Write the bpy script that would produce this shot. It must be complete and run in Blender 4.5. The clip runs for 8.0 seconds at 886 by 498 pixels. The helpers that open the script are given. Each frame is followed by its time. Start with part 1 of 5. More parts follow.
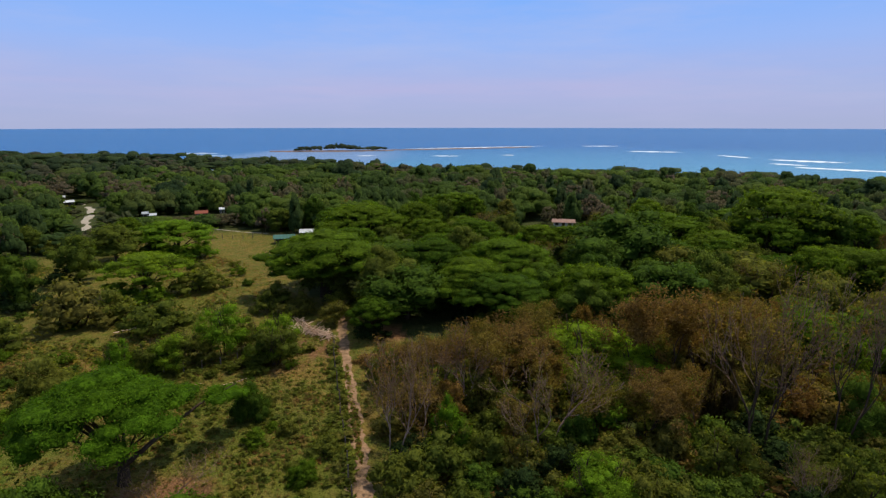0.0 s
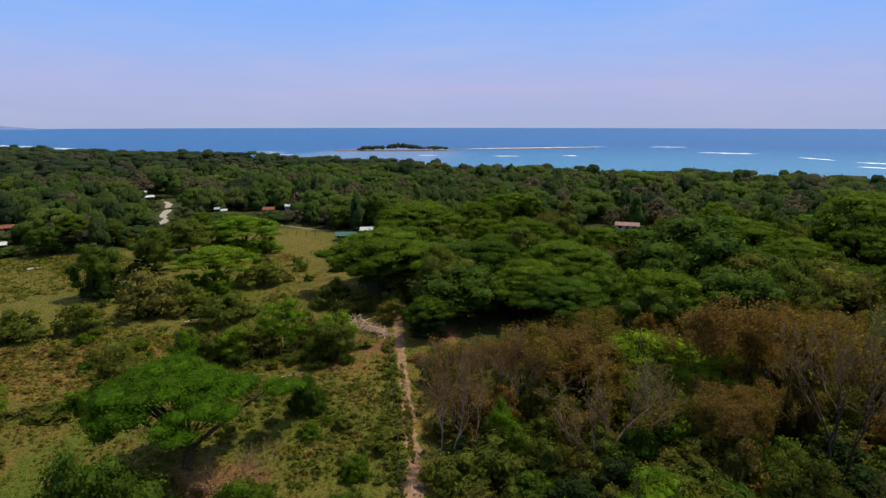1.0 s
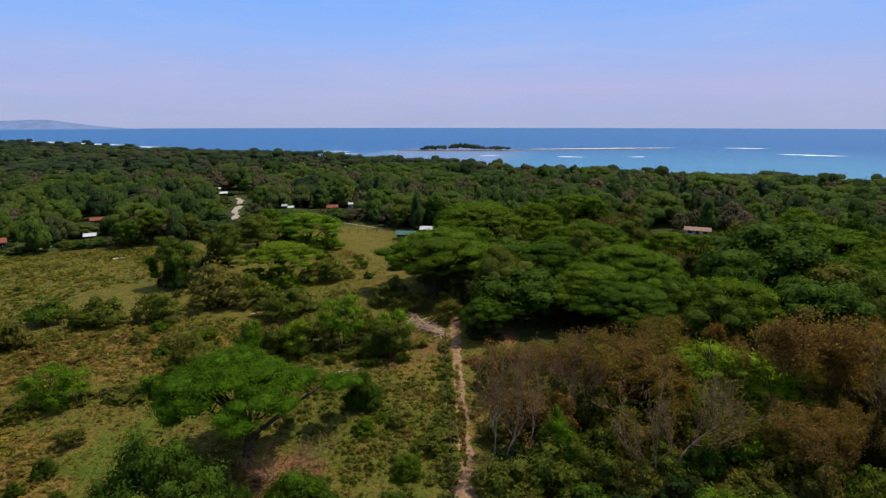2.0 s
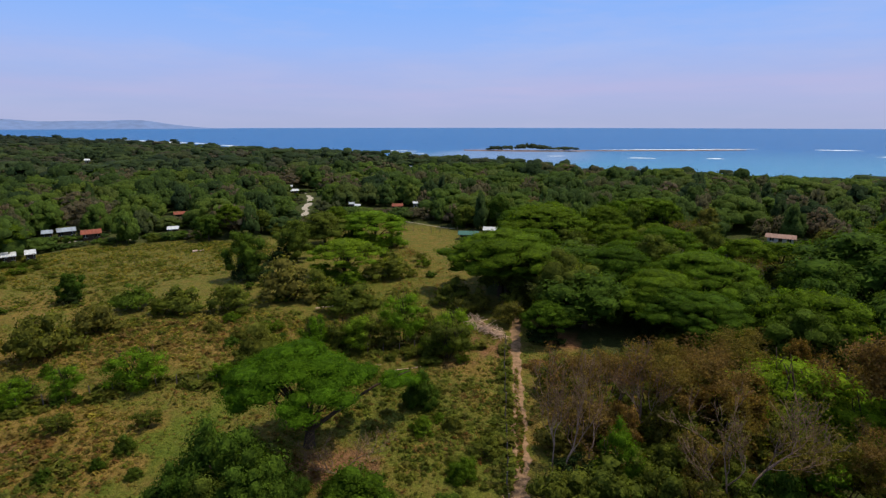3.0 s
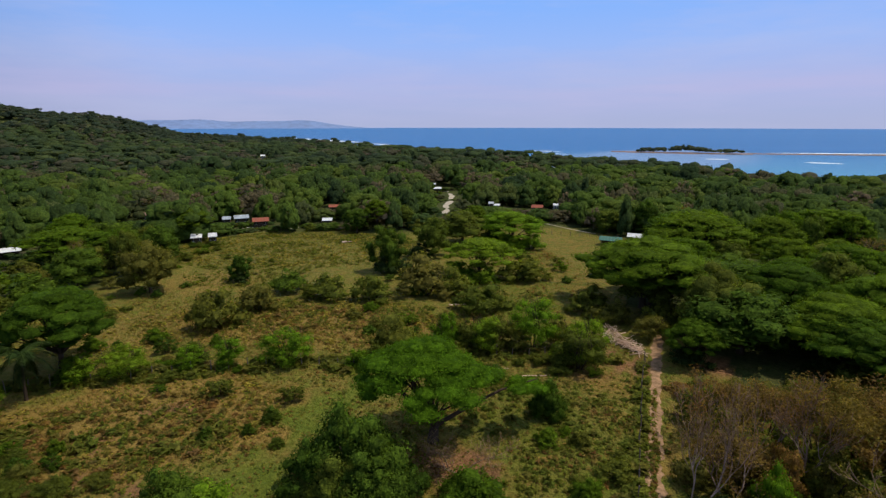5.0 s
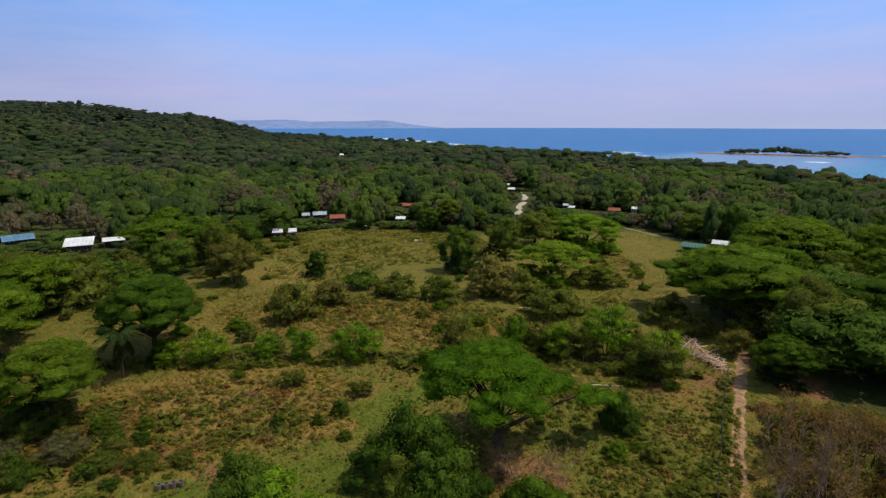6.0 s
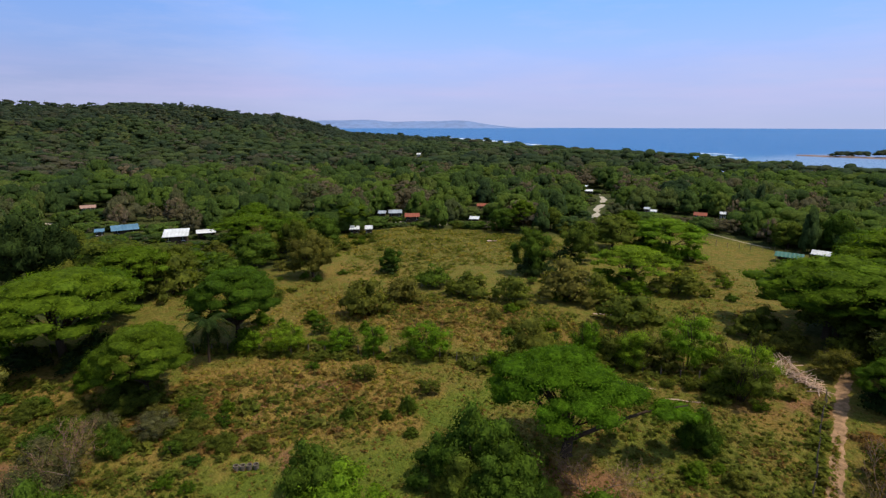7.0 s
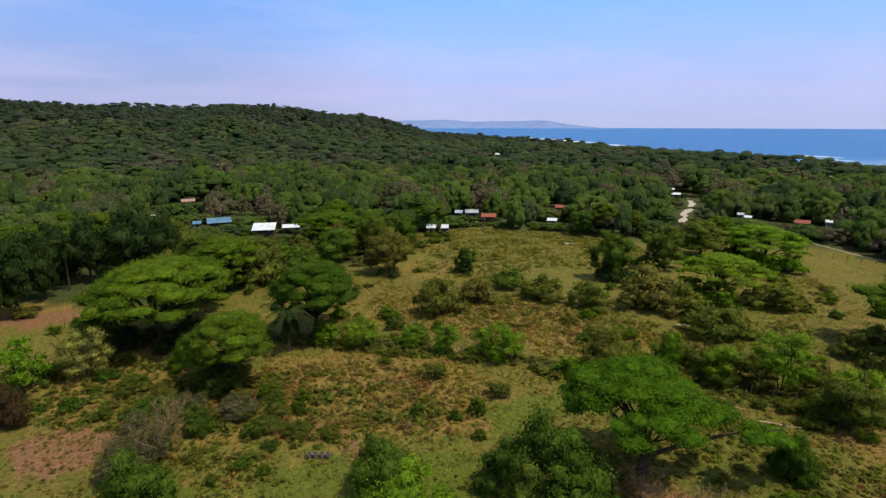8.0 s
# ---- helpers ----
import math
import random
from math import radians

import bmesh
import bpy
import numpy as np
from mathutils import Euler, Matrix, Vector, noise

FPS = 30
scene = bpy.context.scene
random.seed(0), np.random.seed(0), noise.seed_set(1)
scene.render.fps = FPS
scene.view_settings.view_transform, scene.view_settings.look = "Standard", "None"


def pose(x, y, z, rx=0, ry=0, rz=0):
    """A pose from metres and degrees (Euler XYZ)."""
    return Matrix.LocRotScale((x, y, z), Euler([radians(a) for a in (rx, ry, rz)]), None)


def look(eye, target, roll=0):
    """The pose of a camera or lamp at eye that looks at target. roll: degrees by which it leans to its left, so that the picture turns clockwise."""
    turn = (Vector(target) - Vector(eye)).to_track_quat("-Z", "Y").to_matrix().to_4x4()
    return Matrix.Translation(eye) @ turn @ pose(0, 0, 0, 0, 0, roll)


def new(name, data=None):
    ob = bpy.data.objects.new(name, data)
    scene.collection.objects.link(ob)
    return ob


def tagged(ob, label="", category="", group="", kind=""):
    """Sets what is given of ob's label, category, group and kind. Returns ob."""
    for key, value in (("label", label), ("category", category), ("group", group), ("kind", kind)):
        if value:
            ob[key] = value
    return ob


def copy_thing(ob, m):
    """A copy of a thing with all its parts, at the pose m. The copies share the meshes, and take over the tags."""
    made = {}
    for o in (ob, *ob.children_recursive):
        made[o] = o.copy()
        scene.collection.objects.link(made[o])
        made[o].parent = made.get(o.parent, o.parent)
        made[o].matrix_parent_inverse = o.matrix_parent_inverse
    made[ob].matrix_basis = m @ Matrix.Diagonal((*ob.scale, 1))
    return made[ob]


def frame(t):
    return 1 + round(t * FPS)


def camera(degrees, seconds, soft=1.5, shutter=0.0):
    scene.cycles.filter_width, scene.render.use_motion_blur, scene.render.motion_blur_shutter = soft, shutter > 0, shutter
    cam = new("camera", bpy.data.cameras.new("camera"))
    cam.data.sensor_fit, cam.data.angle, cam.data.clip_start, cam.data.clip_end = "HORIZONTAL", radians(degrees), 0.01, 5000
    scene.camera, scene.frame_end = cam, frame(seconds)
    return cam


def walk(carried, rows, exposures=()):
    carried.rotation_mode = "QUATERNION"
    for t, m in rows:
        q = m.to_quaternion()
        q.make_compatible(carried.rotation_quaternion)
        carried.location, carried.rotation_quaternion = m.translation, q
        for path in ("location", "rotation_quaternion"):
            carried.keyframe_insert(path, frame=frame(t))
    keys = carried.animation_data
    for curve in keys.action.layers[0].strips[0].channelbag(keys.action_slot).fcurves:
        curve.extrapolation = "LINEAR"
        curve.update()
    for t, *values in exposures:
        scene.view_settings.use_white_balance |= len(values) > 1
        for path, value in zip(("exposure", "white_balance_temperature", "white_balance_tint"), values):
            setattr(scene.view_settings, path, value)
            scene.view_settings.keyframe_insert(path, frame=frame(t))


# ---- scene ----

# Camera: a drone hanging 32 m over a pasture, panning left while it drifts ahead.
cam = camera(79.04, 8.0, soft=1.35)
PITCH = 76.82
FLIGHT = [
    (0.0, 0.00, 0.00, 32.00, 0.00), (0.5, 0.05, 0.29, 31.97, 3.20), (1.0, 0.09, 0.62, 31.93, 6.38),
    (1.5, 0.14, 0.93, 31.91, 9.61), (3.0, 0.20, 1.69, 31.91, 19.83), (3.5, 0.18, 1.97, 31.89, 23.47),
    (4.0, 0.13, 2.25, 31.90, 27.18), (4.5, 0.08, 2.56, 31.89, 30.99), (6.0, -0.20, 3.27, 31.89, 42.65),
    (6.5, -0.30, 3.46, 31.89, 46.67), (7.0, -0.46, 3.68, 31.86, 50.65), (7.5, -0.66, 3.92, 31.81, 54.81),
    (8.0, -0.81, 4.10, 31.76, 58.93),
]
walk(cam, [(t, pose(x, y, z, PITCH, 0, turn)) for t, x, y, z, turn in FLIGHT], exposures=[(0, -0.02), (4, 0.0), (6, 0.06), (8, 0.28)])

# ---------------------------------------------------------------- light
SUN_UP, SUN_LEFT = 64.0, -48.0
SKY_STRENGTH, SKY_TINT, CLOUD = 0.15, (1.62, 1.44, 1.24), (3.56, 3.68, 5.2)
LOW_CLOUD = (0.52, 0.49, 0.76)
LOW_SKY = [(0.0, (0.41, 0.46, 0.69)), (0.06, (0.40, 0.48, 0.79)), (0.13, (0.32, 0.49, 0.93)), (0.22, (0.21, 0.45, 1.0)), (0.4, (0.18, 0.36, 0.80))]
world = bpy.data.worlds.new("tropical_sky")
scene.world = world
world.use_nodes = True


def node(tree, kind, **values):
    n = tree.nodes.new(kind)
    for key, value in values.items():
        n.inputs[key.replace("_", " ")].default_value = value
    return n


def build_sky():
    t = world.node_tree
    t.nodes.clear()
    sky = t.nodes.new("ShaderNodeTexSky")
    sky.sky_type, sky.sun_disc = "NISHITA", False
    sky.sun_elevation, sky.sun_rotation = radians(SUN_UP), radians(-SUN_LEFT)
    sky.altitude, sky.air_density, sky.dust_density, sky.ozone_density = 30, 1.0, 0.6, 2.0
    tint = t.nodes.new("ShaderNodeMix")
    tint.data_type, tint.blend_type = "RGBA", "MULTIPLY"
    tint.inputs[0].default_value = 1.0
    tint.inputs[7].default_value = (*SKY_TINT, 1)
    # sea haze low over the horizon, blue above it, and thin high cloud
    co = t.nodes.new("ShaderNodeTexCoord")
    parts = t.nodes.new("ShaderNodeSeparateXYZ")
    low = t.nodes.new("ShaderNodeValToRGB")
    while len(low.color_ramp.elements) < len(LOW_SKY):
        low.color_ramp.elements.new(0.5)
    for e, (at, colour) in zip(low.color_ramp.elements, LOW_SKY):
        e.position, e.color = at, (*colour, 1)
    scale = t.nodes.new("ShaderNodeVectorMath")
    scale.operation = "SCALE"
    # the low sky darkens to the west, away from the sun, mostly imitating lens vignetting
    away = node(t, "ShaderNodeMapRange", From_Min=-1.0, From_Max=-0.86, To_Min=0.8 / SKY_STRENGTH, To_Max=1 / SKY_STRENGTH)
    away.interpolation_type = "SMOOTHSTEP"
    rise = node(t, "ShaderNodeMapRange", From_Min=0.2, From_Max=0.5)
    rise.interpolation_type = "SMOOTHSTEP"
    haze = t.nodes.new("ShaderNodeMix")
    haze.data_type = "RGBA"
    squash = t.nodes.new("ShaderNodeMapping")
    squash.inputs["Scale"].default_value = (1.6, 1.6, 9.0)
    cloud = node(t, "ShaderNodeTexNoise", Scale=1.3, Detail=7.0, Roughness=0.62)
    ramp = node(t, "ShaderNodeMapRange", From_Min=0.45, From_Max=0.8, To_Max=0.5)
    veil = t.nodes.new("ShaderNodeMix")
    veil.data_type = "RGBA"
    veil.inputs[7].default_value = (*CLOUD, 1)
    # a low bank of thin pinkish cloud over the sea
    flat = t.nodes.new("ShaderNodeMapping")
    flat.inputs["Scale"].default_value = (2.2, 2.2, 26.0)
    wisps = node(t, "ShaderNodeTexNoise", Scale=1.0, Detail=6.0, Roughness=0.55)
    bank = t.nodes.new("ShaderNodeValToRGB")
    for _ in range(3):
        bank.color_ramp.elements.new(0.5)
    for e, (at, v) in zip(bank.color_ramp.elements, ((0.0, 0.15), (0.03, 0.5), (0.06, 1.0), (0.085, 0.35), (0.15, 0.0))):
        e.position, e.color = at, (v, v, v, 1)
    share = node(t, "ShaderNodeMapRange", From_Min=0.36, From_Max=0.66, To_Max=0.6)
    both = t.nodes.new("ShaderNodeMath")
    both.operation = "MULTIPLY"
    pink = t.nodes.new("ShaderNodeMix")
    pink.data_type = "RGBA"
    pink.inputs[7].default_value = (*(c / SKY_STRENGTH for c in LOW_CLOUD), 1)
    out = t.nodes.new("ShaderNodeOutputWorld")
    back = node(t, "ShaderNodeBackground", Strength=SKY_STRENGTH)
    for a, b in ((co.outputs["Generated"], squash.inputs[0]), (co.outputs["Generated"], parts.inputs[0]), (parts.outputs["Z"], low.inputs[0]), (low.outputs[0], scale.inputs[0]), (parts.outputs["X"], away.inputs[0]), (away.outputs[0], scale.inputs["Scale"]),
                 (parts.outputs["Z"], rise.inputs[0]), (rise.outputs[0], haze.inputs[0]), (scale.outputs[0], haze.inputs[6]), (tint.outputs[2], haze.inputs[7]),
                 (squash.outputs[0], cloud.inputs["Vector"]), (cloud.outputs["Fac"], ramp.inputs[0]), (sky.outputs[0], tint.inputs[6]),
                 (haze.outputs[2], veil.inputs[6]), (ramp.outputs[0], veil.inputs[0]), (co.outputs["Generated"], flat.inputs[0]), (flat.outputs[0], wisps.inputs["Vector"]), (wisps.outputs["Fac"], share.inputs[0]),
                 (parts.outputs["Z"], bank.inputs[0]), (bank.outputs[0], both.inputs[0]), (share.outputs[0], both.inputs[1]), (both.outputs[0], pink.inputs[0]), (veil.outputs[2], pink.inputs[6]), (pink.outputs[2], back.inputs[0]), (back.outputs[0], out.inputs[0])):
        t.links.new(a, b)


build_sky()
sun = new("sun", bpy.data.lights.new("sun", "SUN"))
sun.data.energy, sun.data.angle, sun.data.color = 3.65, radians(0.6), (1.0, 0.935, 0.79)
SUN_FROM = Vector((-math.sin(radians(SUN_LEFT)) * math.cos(radians(SUN_UP)), math.cos(radians(SUN_LEFT)) * math.cos(radians(SUN_UP)), math.sin(radians(SUN_UP))))
sun.matrix_world = look(SUN_FROM * 400, (0, 0, 0))


# ---------------------------------------------------------------- materials
def material(name):
    m = bpy.data.materials.new(name)
    m.use_nodes = True
    return m, m.node_tree, m.node_tree.nodes["Principled BSDF"]


def mixed(t, fac, a, b, blend="MIX"):
    """A colour mix; fac, a and b are sockets or plain values."""
    n = t.nodes.new("ShaderNodeMix")
    n.data_type, n.blend_type = "RGBA", blend
    for slot, v in ((0, fac), (6, a), (7, b)):
        if isinstance(v, bpy.types.NodeSocket):
            t.links.new(v, n.inputs[slot])
        else:
            n.inputs[slot].default_value = v if slot == 0 else (*v, 1)
    return n.outputs[2]


def speckle(t, scale, detail=4.0, low=0.3, high=0.7, rough=0.6, stretch=None):
    """A noise between 0 and 1, in metres of the object."""
    co = t.nodes.new("ShaderNodeTexCoord")
    n = node(t, "ShaderNodeTexNoise", Scale=scale, Detail=detail, Roughness=rough)
    where = co.outputs["Object"]
    if stretch:
        warp = t.nodes.new("ShaderNodeMapping")
        warp.inputs["Scale"].default_value = stretch
        t.links.new(where, warp.inputs[0])
        where = warp.outputs[0]
    t.links.new(where, n.inputs["Vector"])
    r = node(t, "ShaderNodeMapRange", From_Min=low, From_Max=high)
    t.links.new(n.outputs["Fac"], r.inputs[0])
    return r.outputs[0]


def bumped(t, shader, height, strength, distance):
    b = node(t, "ShaderNodeBump", Strength=strength, Distance=distance)
    t.links.new(height, b.inputs["Height"])
    t.links.new(b.outputs[0], shader.inputs["Normal"])


def leaf_material(name, stops, spread=0.7, sheer=0.48, grain=1.3, belt=False):
    """Leaves: the tree picks its hue along the stops, each spray varies in tone, and light comes through."""
    m, t, p = material(name)
    info, geo = t.nodes.new("ShaderNodeObjectInfo"), t.nodes.new("ShaderNodeNewGeometry")
    own = t.nodes.new("ShaderNodeAttribute")
    own.attribute_name = "hue"
    add = t.nodes.new("ShaderNodeMath")
    add.operation = "ADD"
    if not belt:
        t.links.new(info.outputs["Random"], add.inputs[0])
    else:
        add.inputs[0].default_value = 0.0
    t.links.new(own.outputs["Fac"], add.inputs[1])
    wrap = t.nodes.new("ShaderNodeMath")
    wrap.operation = "FRACT"
    t.links.new(add.outputs[0], wrap.inputs[0])
    ramp = t.nodes.new("ShaderNodeValToRGB")
    while len(ramp.color_ramp.elements) < len(stops):
        ramp.color_ramp.elements.new(0.5)
    for e, (at, colour) in zip(ramp.color_ramp.elements, stops):
        e.position, e.color = at, (*colour, 1)
    t.links.new(wrap.outputs[0], ramp.inputs[0])
    tone = node(t, "ShaderNodeMapRange", To_Min=1 - 0.45 * spread, To_Max=1 + 0.5 * spread)
    t.links.new(geo.outputs["Random Per Island"], tone.inputs[0])
    scaled = t.nodes.new("ShaderNodeVectorMath")
    scaled.operation = "SCALE"
    t.links.new(ramp.outputs[0], scaled.inputs[0])
    t.links.new(tone.outputs[0], scaled.inputs["Scale"])
    # mottling darkens the colour like shaded gaps between leaf clumps, along with the bump
    dapple = speckle(t, grain, 3.0, 0.38, 0.62, 0.7)
    broken = mixed(t, dapple, (0.6, 0.62, 0.62), (1.3, 1.26, 1.12))
    warm = mixed(t, 1.0, scaled.outputs[0], broken, "MULTIPLY")
    warm = mixed(t, speckle(t, 0.35, 2.0), warm, (1.12, 1.06, 0.8), "MULTIPLY")
    bumped(t, p, dapple, 0.6, 0.4 / grain)
    t.links.new(warm, p.inputs["Base Color"])
    p.inputs["Roughness"].default_value = 0.8
    p.inputs["Specular IOR Level"].default_value = 0.04
    glow = t.nodes.new("ShaderNodeBsdfTranslucent")
    # far belts keep more blue here, part of the haze put into colour
    lit = mixed(t, 1.0, warm, (1.3, 1.4, 0.85) if belt else (1.35, 1.45, 0.6), "MULTIPLY")
    t.links.new(lit, glow.inputs[0])
    mix = t.nodes.new("ShaderNodeMixShader")
    mix.inputs[0].default_value = sheer
    t.links.new(p.outputs[0], mix.inputs[1])
    t.links.new(glow.outputs[0], mix.inputs[2])
    t.links.new(mix.outputs[0], t.nodes["Material Output"].inputs[0])
    return m


def plain_material(name, a, b, scale, rough=0.85, bump=0.3, depth=0.02, metal=0.0, stretch=None):
    m, t, p = material(name)
    fac = speckle(t, scale, 6.0, stretch=stretch)
    fine = speckle(t, scale * 9, 3.0)
    base = mixed(t, fac, a, b)
    t.links.new(mixed(t, fine, base, (0.72, 0.7, 0.68), "MULTIPLY"), p.inputs["Base Color"])
    p.inputs["Roughness"].default_value, p.inputs["Metallic"].default_value = rough, metal
    p.inputs["Specular IOR Level"].default_value = 0.12 if rough > 0.6 else 0.5
    bumped(t, p, fine, bump, depth)
    return m


LEAF_UMBRELLA = leaf_material("rain_tree_leaves", [(0.0, (0.050, 0.094, 0.009)), (0.35, (0.076, 0.132, 0.010)), (0.7, (0.096, 0.150, 0.011)), (1.0, (0.082, 0.126, 0.011))])
LEAF_BRIGHT = leaf_material("fresh_leaves", [(0.0, (0.094, 0.180, 0.012)), (0.5, (0.123, 0.205, 0.014)), (1.0, (0.138, 0.208, 0.016))])
LEAF_DARK = leaf_material("dark_leaves", [(0.0, (0.040, 0.077, 0.010)), (0.5, (0.061, 0.102, 0.012)), (1.0, (0.087, 0.108, 0.017))], sheer=0.35)
LEAF_OLIVE = leaf_material("dusty_olive_leaves", [(0.0, (0.084, 0.108, 0.018)), (0.5, (0.116, 0.130, 0.022)), (1.0, (0.122, 0.112, 0.028))])
# for dark trees and palms, and for bushes painted as dark as crown shade
LEAF_DEEP = leaf_material("dark_and_shaded_leaves", [(0.0, (0.017, 0.032, 0.009)), (1.0, (0.027, 0.044, 0.011))], sheer=0.18)
LEAF_CREAM = leaf_material("pale_flowering_leaves", [(0.0, (0.26, 0.25, 0.075)), (1.0, (0.20, 0.22, 0.055))])
LEAF_DRY = leaf_material("withered_leaves", [(0.0, (0.190, 0.102, 0.038)), (0.4, (0.172, 0.116, 0.036)), (0.7, (0.138, 0.128, 0.030)), (1.0, (0.180, 0.108, 0.046))])
LEAF_STRAW = leaf_material("straw_grass", [(0.0, (0.250, 0.200, 0.044)), (0.5, (0.190, 0.180, 0.034)), (1.0, (0.265, 0.190, 0.050))])
# greyer and bluer than near leaves: a little haze is in the colour
LEAF_WOODS = leaf_material("distant_leaves", [(0.0, (0.032, 0.056, 0.026)), (0.22, (0.052, 0.086, 0.024)), (0.42, (0.076, 0.122, 0.024)), (0.62, (0.098, 0.136, 0.028)), (0.74, (0.066, 0.084, 0.038)), (0.86, (0.104, 0.094, 0.060)), (1.0, (0.130, 0.102, 0.080))], spread=0.4, belt=True)
# woodland leaves with more grey and blue, painting in haze over distance
LEAF_SHORE = leaf_material("hazed_shore_leaves", [(0.0, (0.034, 0.054, 0.034)), (0.25, (0.050, 0.076, 0.038)), (0.45, (0.066, 0.096, 0.040)), (0.62, (0.080, 0.106, 0.044)), (0.74, (0.062, 0.074, 0.046)), (0.86, (0.086, 0.082, 0.064)), (1.0, (0.104, 0.088, 0.076))], spread=0.4, belt=True)
LEAF_GRASS = leaf_material("mixed_pasture_grass", [(0.0, (0.085, 0.115, 0.018)), (0.35, (0.130, 0.140, 0.024)), (0.6, (0.200, 0.145, 0.046)), (0.85, (0.175, 0.088, 0.036)), (1.0, (0.100, 0.120, 0.020))], spread=0.7)
LEAF_VINE = leaf_material("dead_hanging_vines", [(0.0, (0.085, 0.052, 0.028)), (1.0, (0.060, 0.045, 0.022))])
LEAF_GREY = leaf_material("dusty_grey_leaves", [(0.0, (0.130, 0.120, 0.060)), (0.5, (0.105, 0.110, 0.050)), (1.0, (0.150, 0.125, 0.070))])
# distance haze is mixed into these leaf colours as grey and blue
LEAF_HILL = leaf_material("hazy_hill_leaves", [(0.0, (0.050, 0.070, 0.056)), (0.4, (0.057, 0.081, 0.058)), (0.65, (0.068, 0.090, 0.060)), (1.0, (0.082, 0.080, 0.070))], spread=0.4, sheer=0.6, belt=True)
LEAF_VIVID = leaf_material("vivid_leaves", [(0.0, (0.064, 0.134, 0.008)), (1.0, (0.074, 0.142, 0.009))])
LEAF_LIME = leaf_material("lime_leaves", [(0.0, (0.130, 0.214, 0.012)), (1.0, (0.158, 0.222, 0.015))])
BARK = plain_material("grey_brown_bark", (0.044, 0.028, 0.017), (0.086, 0.058, 0.036), 1.5, stretch=(1, 1, 0.3))
BARK_DRY = plain_material("bleached_twigs", (0.19, 0.105, 0.058), (0.31, 0.20, 0.125), 0.5)
BARK_PALE = plain_material("bleached_limbs", (0.34, 0.235, 0.18), (0.16, 0.10, 0.072), 0.7, stretch=(1, 1, 0.4))


# ---------------------------------------------------------------- land and sea
SEA = -8.0
SHORE = ([-180, -90, -60, -40, -28, -13, 5, 20, 31, 41, 52, 61, 64, 70, 180],
         [3200, 900, 480, 385, 388, 390, 402, 490, 590, 700, 1080, 1650, 2600, 3600, 4200])
CREST = ([-180, 60, 62, 66.6, 74, 79.5, 86, 93, 99, 130, 180], [0, 0, 12, 37, 47, 57, 50, 51, 56, 56, 0])
# soil, withered grass, lush grass: x, y, half length, half width, turn, strength
DRY = [(-64, 59, 25, 9, 28, 1.0), (-58, 27, 17, 13, 60, 1.0), (-86, 40, 14, 9, 30, 0.5), (-112, 96, 42, 26, 35, 0.15), (-120, -4, 20, 10, 30, 0.9), (-46, 118, 12, 40, 25, 0.35),
       (-20, 66, 8, 4, -10, 0.7), (14, 60, 24, 20, 0, 0.7), (-25, 40, 6, 4, 10, 0.9), (-55, 10, 9, 7, 30, 0.5), (-100, 62, 12, 9, 30, 0.6), (-76, 2, 15, 11, 30, 0.8)]
SOIL = [(-3.5, 81, 9.0, 6.5, 20, 1.0), (-61, -4, 5.5, 4.0, 50, 1.0), (-109, -12, 9, 4, 60, 0.9), (-128, 3, 9, 3, 30, 0.7), (-18, 73, 5, 2.5, 0, 0.8), (-24.5, 40.5, 4.5, 3, 0, 0.8), (-52, 19.5, 4, 1.6, 70, 0.7),
        (-58, 22, 3.5, 2.0, 40, 0.6), (-57, 31, 5, 1.5, 50, 0.7), (-22, 67, 3.5, 2, 0, 0.5), (-64, 39, 3, 1.5, 40, 0.6), (-46, 21, 2.2, 1.0, 10, 0.7)]
LUSH = [(-43, 38, 3.5, 10, -10, 1.0), (-38, 26, 5, 8, -30, 0.8), (-49, 13, 10, 4, 40, 1.0), (-22, 50, 8, 8, 0, 0.45), (-12, 46, 4, 8, 0, 0.5), (-42, 92, 6, 16, 25, 0.5), (-46, 6, 8, 8, 0, 0.7)]


def smooth(v):
    v = np.clip(v, 0, 1)
    return v * v * (3 - 2 * v)


def ripple(x, y, size, seed):
    """A soft noise of about -1 to 1 with the given wavelength, from crossed waves."""
    r = np.random.RandomState(seed)
    total = 0
    for _ in range(7):
        a, f, p = r.uniform(0, 6.283), r.uniform(0.6, 2.2) / size * 6.283, r.uniform(0, 6.283)
        total = total + np.sin((x * math.cos(a) + y * math.sin(a)) * f + p + 1.3 * np.sin((y * math.cos(a) - x * math.sin(a)) * f * 0.7 + p))
    return total / 3.5


def height(x, y):
    """The land's height: flat pasture, low shore, a wooded hill to the north-west."""
    x, y = np.asarray(x, float), np.asarray(y, float)
    d, az = np.hypot(x, y), np.degrees(np.arctan2(-x, y))
    inland = np.interp(az, *SHORE) - d
    z = -8.0 * (1 - smooth((inland + 4) / 130)) - 6 * smooth(-inland / 80)
    z = z + np.interp(az, *CREST) * smooth((d - 330) / 800) * (1 - 0.9 * smooth((d - 1500) / 900))
    z = z + 6 * smooth((d - 350) / 500) * ripple(x, y, 260, 5) * smooth((az - 58) / 10)
    return z + 0.22 * ripple(x, y, 34, 9) * smooth((d - 15) / 30)


def cover(x, y, spots):
    w = np.zeros_like(x)
    for cx, cy, a, b, turn, strong in spots:
        c, s = math.cos(radians(turn)), math.sin(radians(turn))
        u, v = ((x - cx) * c + (y - cy) * s) / a, (-(x - cx) * s + (y - cy) * c) / b
        edge = np.sqrt(u * u + v * v) + 0.28 * ripple(x, y, max(3.0, b * 0.9), int(a * 7 + b))
        w = np.maximum(w, strong * smooth((1.25 - edge) / 0.5))
    return w


